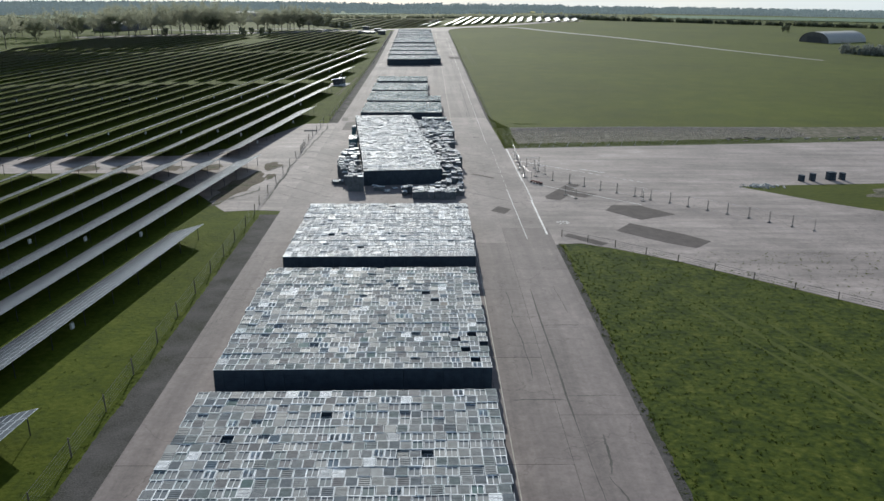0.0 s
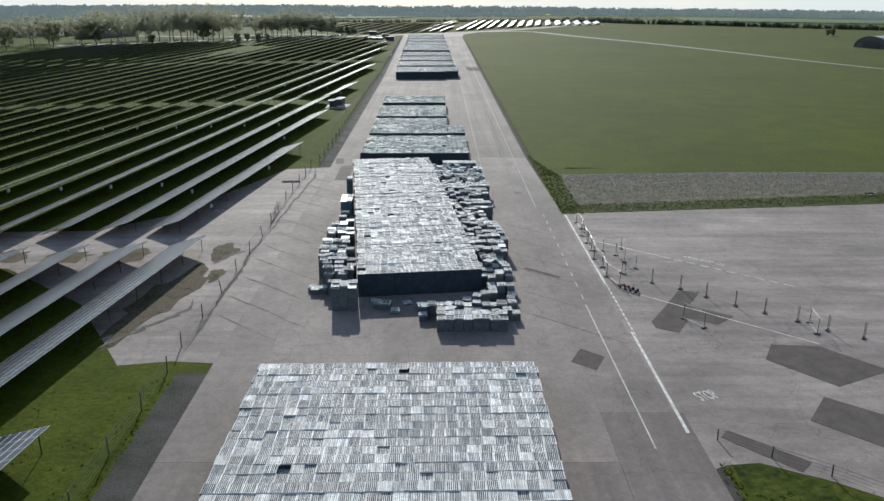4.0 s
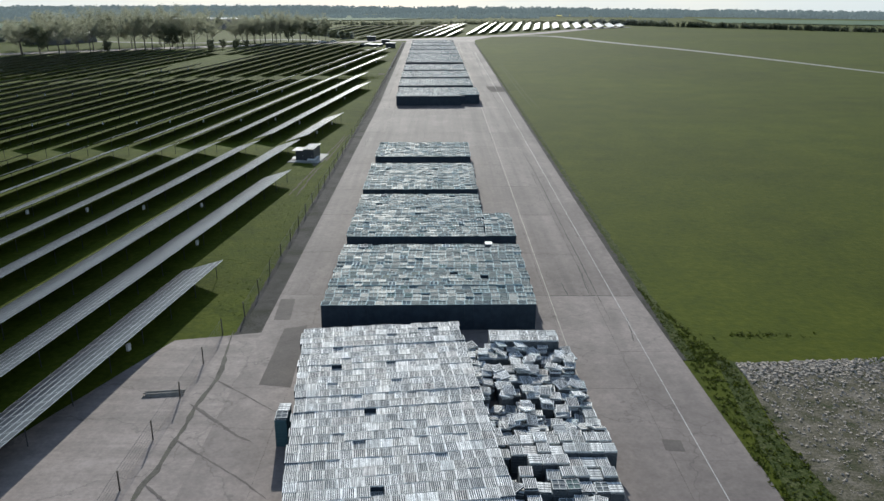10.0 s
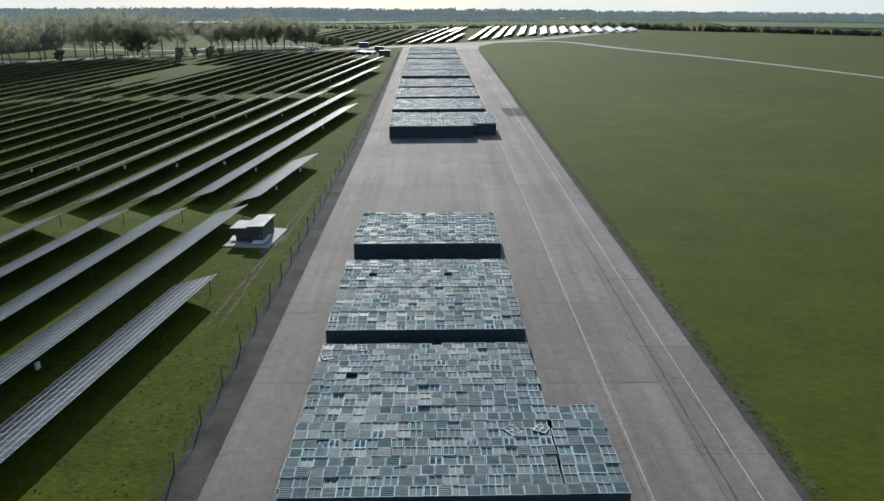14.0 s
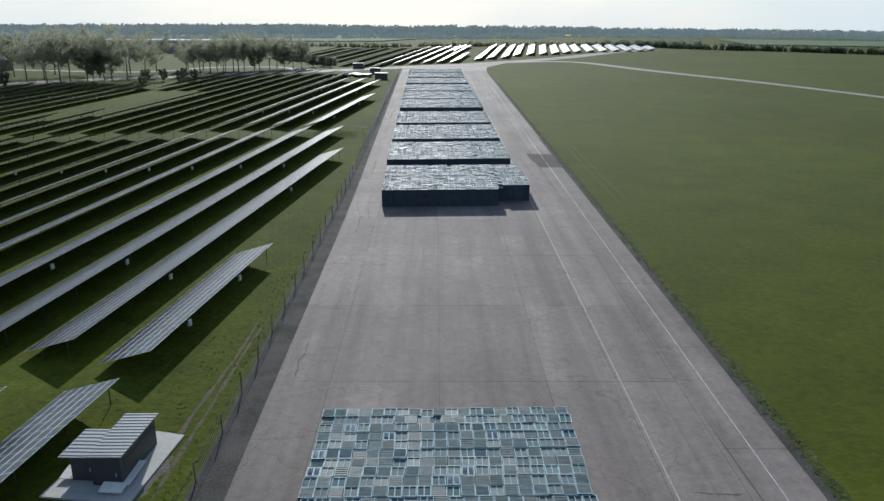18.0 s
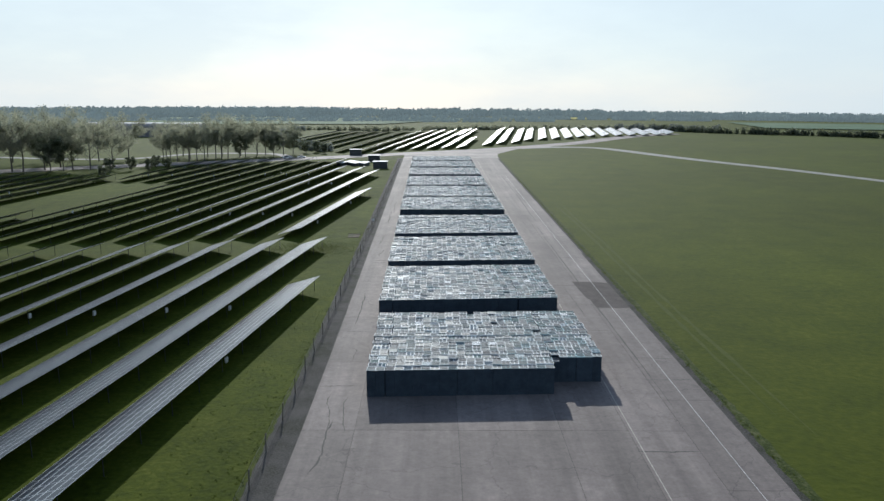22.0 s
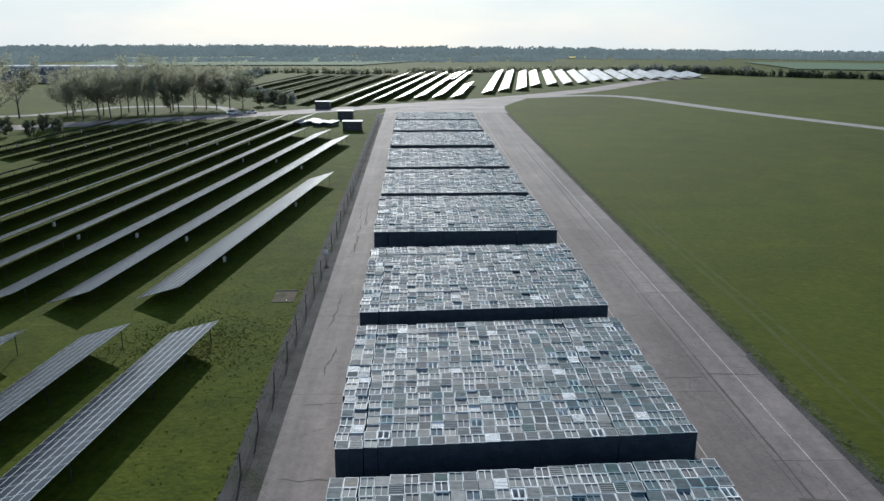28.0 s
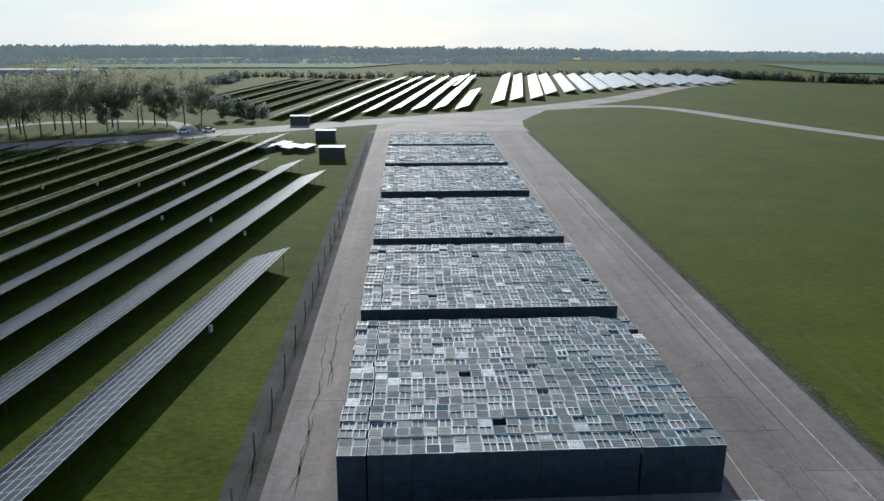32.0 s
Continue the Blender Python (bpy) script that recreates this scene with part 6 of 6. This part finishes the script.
# ---- old hangars ----
M_TIN = mat("pale_curved_roofing", [(0.35, (0.075, 0.075, 0.088)), (0.6, (0.14, 0.138, 0.15))], 0.08, 0.30, fine=(0.6, 0.5), stretch=(1, 1, 0.2), metal=0.4)
M_TURF = mat("dark_shelter", [(0.3, (0.045, 0.045, 0.045)), (0.7, (0.09, 0.09, 0.088))], 0.2, 0.5)


def vault(name, x, y, rz, length, width, h, material, label, ridge_glare=False):
    """A barrel-roofed hangar with end walls."""
    t = thing(name, label, "hangar", at=(x, y, ground_z(x, y) - 0.5), rz=rz)
    m = Mesh()
    n = 18
    arc = [(-width / 2 * math.cos(math.pi * i / n), h * math.sin(math.pi * i / n) ** 0.85) for i in range(n + 1)]
    k = 16
    for j in range(k):
        a, b = -length / 2 + length * j / k, -length / 2 + length * (j + 1) / k - 0.15
        part("roof_panel", Mesh().add([(a, p, q) for p, q in arc] + [(b, p, q) for p, q in arc], [(i, i + 1, n + 2 + i, n + 1 + i) for i in range(n)]), material, t)
    # bright strip laid along the ridge, painted in for sun glare
    if ridge_glare:
        top = [(p * 1.0, q + 0.06) for p, q in arc[7:12]]
        k = len(top)
        for j in range(12):
            a, b = -length / 2 + length * j / 12, -length / 2 + length * (j + 1) / 12 - 0.3
            part("ridge_glare", Mesh().add([(a, p, q) for p, q in top] + [(b, p, q) for p, q in top], [(i, i + 1, k + i + 1, k + i) for i in range(k - 1)]), M_ROOF, t, "white ridge strip painted in for sun glare")
    for s in (-1, 1):
        e = Mesh().add([(s * (length / 2 - 0.4), p, q) for p, q in arc], [tuple(range(n + 1))])
        part("end_wall", e, M_TURF, t)
        part("door", Mesh().box(s * length / 2 - 0.3, -width * 0.22, 0, s * length / 2 + 0.1, width * 0.22, h * 0.6), M_DARK, t)
    return t


vault("hangar", -226, 902, 4, 84, 26, 10.5, M_TIN, "long old dark barrel-roofed hangar, white glare painted along its ridge", True)
vault("aircraft_shelter", -264, 700, 70, 38, 26, 9.5, M_TURF, "dark rounded concrete aircraft shelter")
vault("aircraft_shelter", 322, 618, 28, 46, 26, 8.5, M_PAD, "pale rounded concrete aircraft shelter with dark doors")
vault("barn", -700, 1010, 10, 70, 30, 8, M_TIN, "pale-roofed farm shed far off")
road("farm_track", [(-84, 716), (-100, 745), (-140, 742), (-160, 712), (-190, 705), (-260, 720)], 6.0, 0.05, M_TRACK, "pale farm track between the trees")
for x, y, rz in ((-86, 716, 25), (-79, 719, 30)):
    v = thing("parked_car", "small pale car parked beside the track", "car", "parked cars", at=(x, y, 0.06), rz=rz)
    part("body", Mesh().box(-2.0, -0.85, 0.3, 2.0, 0.85, 0.85), M_CAP, v)
    cab = Mesh().add([(-1.3, -0.8, 0.85), (1.0, -0.8, 0.85), (1.0, 0.8, 0.85), (-1.3, 0.8, 0.85), (-0.9, -0.65, 1.42), (0.4, -0.65, 1.42), (0.4, 0.65, 1.42), (-0.9, 0.65, 1.42)], [(4, 5, 6, 7), (0, 1, 5, 4), (1, 2, 6, 5), (2, 3, 7, 6), (3, 0, 4, 7)])
    part("cabin", cab, M_DARK, v, "dark glazed cabin")
    for sx in (-1.25, 1.25):
        for sy in (-0.8, 0.8):
            part("wheel", Mesh().tube((sx, sy - 0.1, 0.32), (sx, sy + 0.1, 0.32), 0.32, n=12), M_DARK, v)


# ---- stones and weeds of the rubble strip ----
M_STONE = plain("grey_stone", (0.33, 0.285, 0.235), 0.9)
rng = random.Random(31)
stones = Mesh()
for i in range(9000):
    x = rng.uniform(27.5, 110)
    y = 199 + (x - 27) * 0.13 + rng.random() ** 0.7 * (22.5 - (x - 27) * 0.10)
    s = rng.choice([0.04, 0.05, 0.06, 0.08, 0.11])
    stones.box(-s, -s * rng.uniform(0.5, 1), -0.1, s * rng.uniform(0.6, 1.2), s, s * rng.uniform(0.5, 1.0), pose(x, y, 0.02, rng.gauss(0, 14), rng.gauss(0, 14), rng.uniform(0, 180)))
for i in range(4200):
    x = 27.6 + 80 * rng.random() ** 1.2
    y = 221.3 + min(3.0, (x - 27) * 0.08) - abs(rng.gauss(0, 2.2))
    s = rng.choice([0.06, 0.08, 0.11, 0.15])
    stones.box(-s, -s * rng.uniform(0.5, 1), -0.1, s * rng.uniform(0.6, 1.2), s, s * rng.uniform(0.6, 1.1), pose(x, y, 0.02, rng.gauss(0, 14), rng.gauss(0, 14), rng.uniform(0, 180)))
solid("loose_stones", stones, M_STONE, "pale stones lying among weeds", "stones", kind="stuff")

# ---- cracks, dirt lines and pale streaks on the concrete ----
def wander(x0, y0, x1, y1, w, z, rng, sway, n=24):
    """A thin uneven band from one point to another."""
    d = Vector((x1 - x0, y1 - y0))
    s = Vector((-d.y, d.x)).normalized()
    off, l, r = 0.0, [], []
    for i in range(n + 1):
        t = i / n
        off += rng.gauss(0, sway)
        p = Vector((x0, y0)) + d * t + s * off * min(1, 4 * t, 4 * (1 - t) + 0.2)
        k = w * rng.uniform(0.35, 1.0) * min(1, 6 * t + 0.1, 6 * (1 - t) + 0.1)
        l.append((p.x + s.x * k, p.y + s.y * k, z))
        r.append((p.x - s.x * k, p.y - s.y * k, z))
    return Mesh().add(l + r, [(n + 1 + i, n + 2 + i, i + 1, i) for i in range(n)])


M_CRACK = mat("dirty_crack", [(0.3, (0.045, 0.042, 0.036)), (0.7, (0.085, 0.078, 0.066))], 0.6, 0.95, fine=(5, 0.5))
M_SOIL = mat("dark_soil_line", [(0.3, (0.060, 0.054, 0.044)), (0.55, (0.100, 0.090, 0.074)), (0.75, (0.062, 0.070, 0.034))], 0.5, 0.95, fine=(4, 0.6), bump=0.8, bump_scale=5)
M_PALE = mat("dusty_streak", [(0.35, (0.20, 0.18, 0.165)), (0.65, (0.27, 0.25, 0.23))], 0.3, 0.9, fine=(3, 0.5))
rng = random.Random(52)
wear = thing("concrete_wear", "dark cracks, soil lines and dusty streaks on the concrete", "cracks", kind="structure")
for i in range(12):
    y = rng.uniform(230, 640)
    x = rng.choice([12.6, 13.4, 14.6, 16.2, 17.5, 18.2])
    part("crack", wander(x + rng.uniform(-0.4, 0.4), y, x + rng.uniform(-0.8, 0.8), y + rng.uniform(6, 20), rng.uniform(0.03, 0.07), 0.0495, rng, 0.06), M_CRACK, wear)
for x0, y0, x1, y1, w in ((17.5, 96.8, 17.6, 59.8, 0.13), (14.1, 95.8, 14.0, 87.4, 0.08), (14.0, 87.4, 14.5, 70.8, 0.10), (19.7, 60.7, 19.0, 54.4, 0.14), (18.8, 54.3, 20.2, 48.0, 0.09), (17.6, 59.8, 18.4, 44.0, 0.05),
                          (20.8, 98.0, 21.2, 88.0, 0.06), (13.0, 244.5, 13.1, 239.8, 0.12), (16.3, 251.4, 16.0, 240.0, 0.12), (19.0, 233.0, 18.2, 226.0, 0.08)):
    part("crack", wander(x0, y0, x1, y1, w, 0.0492, rng, 0.03), M_CRACK, wear)
for x0, x1, y, w in ((11.8, 17.4, 66.8, 0.12), (17.4, 23.4, 67.6, 0.08), (13.8, 17.3, 87.0, 0.09), (17.4, 22.6, 84.5, 0.10), (12.6, 16.0, 276.1, 0.12), (10.5, 17.9, 255.4, 0.12), (9.9, 21.6, 239.7, 0.13), (10.9, 15.8, 429.8, 0.12), (16.1, 21.5, 418.0, 0.10), (15.6, 21.4, 410.2, 0.10),
                     (10.1, 16.2, 391.4, 0.14), (6.4, 10.4, 487.2, 0.09), (11.6, 16.1, 478.9, 0.14), (16.1, 21.6, 479.8, 0.16), (-23.0, -18.7, 372.4, 0.12), (-18.5, -14.1, 371.3, 0.12), (-12.2, -7.0, 373.2, 0.08), (-22.9, -18.4, 407.8, 0.11), (12.0, 16.0, 318.0, 0.13), (17.0, 21.5, 304.0, 0.10), (-16.0, -11.0, 352.0, 0.07), (-22.6, -17.9, 355.0, 0.11)):
    part("crack", wander(x0, y, x1, y + rng.uniform(-0.2, 0.2), w, 0.0500, rng, 0.03), M_CRACK, wear)
for i in range(8):
    y = rng.uniform(235, 600)
    part("crack", wander(-22.8, y, -18.4, y + rng.uniform(-0.4, 0.4), 0.10, 0.0500, rng, 0.05), M_CRACK, wear)
part("soil_line", wander(-26.9, 137, -26.6, 178, 0.28, 0.044, rng, 0.10, 50), M_SOIL, wear)
part("soil_line", wander(-26.6, 178, -26.4, 229, 0.32, 0.044, rng, 0.10, 50), M_SOIL, wear)
part("soil_line", wander(-37, 137, -31, 152, 0.5, 0.062, rng, 0.2, 30), M_SOIL, wear)
part("soil_line", wander(-31.5, 165, -28.2, 171, 0.4, 0.064, rng, 0.15, 20), M_SOIL, wear)
# slanting joints of the crossing
M_SMEAR = mat("dirty_joint", [(0.3, (0.105, 0.090, 0.082)), (0.7, (0.150, 0.128, 0.117))], 0.5, 0.9, fine=(4, 0.5), spec=0.2)
for x0, x1, y0s in ((-26.2, -13.5, (147, 153, 160, 167.6, 174, 181, 188, 194.5, 201, 207.6, 213, 218.6)), (11.4, 22.6, (148.0, 155.7, 164.5, 171.0, 178.0, 186.0))):
    for y0 in y0s:
        k = rng.uniform(0.55, 1.0)
        part("joint_smudge", wander(x0, y0, x0 + (x1 - x0) * k, y0 - 0.86 * (x1 - x0) * k, rng.uniform(0.10, 0.22), 0.0486, rng, 0.03, 30), M_SMEAR, wear)
# long smudged joint and faint wheel marks in the grass
part("joint_smudge", wander(16.9, 232, 16.6, 330, 0.13, 0.0505, rng, 0.03, 60), M_CRACK, wear)
part("joint_smudge", wander(16.8, 400, 16.5, 520, 0.13, 0.0505, rng, 0.03, 60), M_CRACK, wear)
part("joint_smudge", wander(17.2, 524, 16.9, 640, 0.16, 0.0505, rng, 0.05, 60), M_CRACK, wear)
for y in (508, 520, 530):
    part("crack", wander(11.6 if y == 530 else 16.5, y, 16.9 if y == 530 else 22.6, y + 0.1, 0.09, 0.0508, rng, 0.02, 14), M_CRACK, wear)
M_WHEEL = mat("flattened_grass", [(0.3, (0.052, 0.066, 0.011)), (0.7, (0.076, 0.088, 0.020))], 0.5, 0.95, fine=(2.5, 0.6), spec=0.1)
for x0, y0, x1, y1 in ((27.3, 400, 27.0, 560), (29.3, 395, 29.1, 560), (36, 96, 62, 12), (38.3, 97, 64.5, 13), (43, 92, 70, 10)):
    solid("wheel_mark", wander(x0, y0, x1, y1, 0.45, 0.012, rng, 0.05, 60), M_WHEEL, "faint pale wheel mark in the grass", "track", kind="structure")
pile = thing("board_pile", "low pile of weathered boards lying beside the fence", "boards", at=(-29.2, 214.8, 0.032), rz=8)
for k in range(7):
    part("board", Mesh().box(-1.9 + 0.13 * (k % 4), -0.55 + 0.16 * k, 0.02 + 0.07 * (k % 3), 1.9 - 0.2 * (k % 3), -0.43 + 0.16 * k, 0.09 + 0.07 * (k % 3)), M_STACKED, pile)
for e in (-1.1, 1.1):
    part("bearer", Mesh().box(e - 0.08, -0.6, -0.03, e + 0.08, 0.6, 0.03), M_WOOD, pile)
# grime along the western strip and soft dark smears down the middle
for i in range(16):
    y, x = rng.uniform(335, 600), rng.uniform(-22, -18.2)
    part("crack", wander(x + axis_x(y), y, x + axis_x(y) + rng.uniform(-0.8, 0.8), y + rng.uniform(6, 22), rng.uniform(0.04, 0.14), 0.0518, rng, 0.08), M_CRACK, wear)
# worn wheel ruts between the hut and the fence
for x0, x1 in ((-29.9, -28.0), (-28.4, -26.9)):
    part("wheel_rut", wander(x0 - 1.2, 288, x0, 316, 0.26, 0.0135, rng, 0.05, 30), M_DIRT, wear)
    part("wheel_rut", wander(x0, 316, x1, 352, 0.26, 0.0135, rng, 0.04, 36), M_DIRT, wear)
part("soil_line", wander(-30.4, 314, -28.6, 323, 1.0, 0.0120, rng, 0.12, 20), M_SOIL, wear)

cover = thing("inspection_cover", "old earth-stained cover slab let into the grass", "cover", at=(-29.1, 503.1, 0.0), rz=1)
part("slab", Mesh().box(-1.35, -2.1, -0.1, 1.35, 2.0, 0.06), M_DIRT, cover)
part("kerb", Mesh().box(-1.45, 2.0, -0.1, 1.4, 2.2, 0.14), M_SOIL, cover, "dark raised kerb")
part("lifting_eye", Mesh().tube((0.4, -1.7, 0.06), (0.4, -1.7, 0.22), 0.05, n=6), M_STEEL, cover)
sign = thing("fence_sign", "small white warning sign fixed to the fence", "sign", at=(-25.75, 518.6, 0.0))
part("board", Mesh().box(-0.32, -0.03, 1.15, 0.32, 0.0, 1.65), M_CAP, sign)
part("bar", Mesh().box(-0.22, -0.034, 1.34, 0.22, -0.03, 1.42), M_DARK, sign, "dark line of writing")
part("post", Mesh().tube((0, 0.03, 0), (0, 0.03, 1.7), 0.03, n=6), M_STEEL, sign)
# ---- grass tufts ----
M_TUFT = leafy("tuft_grass", [(0.2, (0.060, 0.082, 0.010)), (0.5, (0.085, 0.108, 0.014)), (0.8, (0.120, 0.140, 0.030))], 0.6)


def tufts(name, spots, size, label, seed):
    """Clumps of bent blades, all of one stretch in one mesh."""
    rng = random.Random(seed)
    m = Mesh()
    for x, y in spots:
        k = size * rng.uniform(0.5, 1.3)
        for b in range(6):
            a = rng.uniform(0, 6.283)
            c, q = math.cos(a), math.sin(a)
            w, h, o = 0.35 * k * rng.uniform(0.5, 1.1), k * rng.uniform(0.25, 0.6), k * rng.uniform(0.3, 1.1)
            bx, by = x + rng.gauss(0, 0.3) * k, y + rng.gauss(0, 0.3) * k
            m.add([(bx - q * w, by + c * w, 0.0), (bx + q * w, by - c * w, 0.0), (bx + c * o + q * w * 0.5, by + q * o - c * w * 0.5, h), (bx + c * o - q * w * 0.5, by + q * o + c * w * 0.5, h)], [(0, 1, 2, 3)])
    return solid(name, m, M_TUFT, label, "grass", kind="stuff")


rng = random.Random(61)
west = []
for i in range(5200):
    y = rng.uniform(20, 520)
    if 131 < y < 232:
        continue
    west.append((-27.2 - 14 * rng.random() ** 1.4 if rng.random() < 0.7 else rng.gauss(-26.5, 0.3), y))
west += [(rng.gauss(-37, 4.5), rng.gauss(488, 4.5)) for i in range(2600)]
tufts("grass_tufts", west, 0.14, "uneven tufts of long green grass beside the fence", 1)
tufts("grass_tufts", [(25.2 + 60 * rng.random() ** 1.3, rng.uniform(20, 112)) for i in range(5000)], 0.18, "dark tussocks in the grass wedge", 2)
bank = [(rng.uniform(22.9, 27.0), rng.uniform(191.5, 224)) for i in range(800)] + [(x, 192.2 + (x - 23) * 0.125 + rng.uniform(0.2, 5.5)) for x in (rng.uniform(23, 100) for i in range(1600))]
bank += [(22.6 + 4.2 * (1 - k) * rng.random(), 222 + 20 * k) for k in (rng.random() ** 1.5 for i in range(420))]
bank += [(rng.gauss(32.5, 2.6), rng.gauss(228.2, 0.35)) for i in range(55)]
tufts("grass_tufts", [(x, y) for x, y in bank], 0.24, "rank dark grass on the bank beside the rubble", 3)
tufts("grass_tufts", [(rng.gauss(22.95, 0.28), rng.uniform(224, 640)) for i in range(2600)], 0.18, "ragged grass along the concrete edge", 4)
tufts("grass_tufts", [(rng.gauss(24.8, 0.25), rng.uniform(20, 116)) for i in range(500)], 0.18, "ragged grass along the concrete edge", 5)
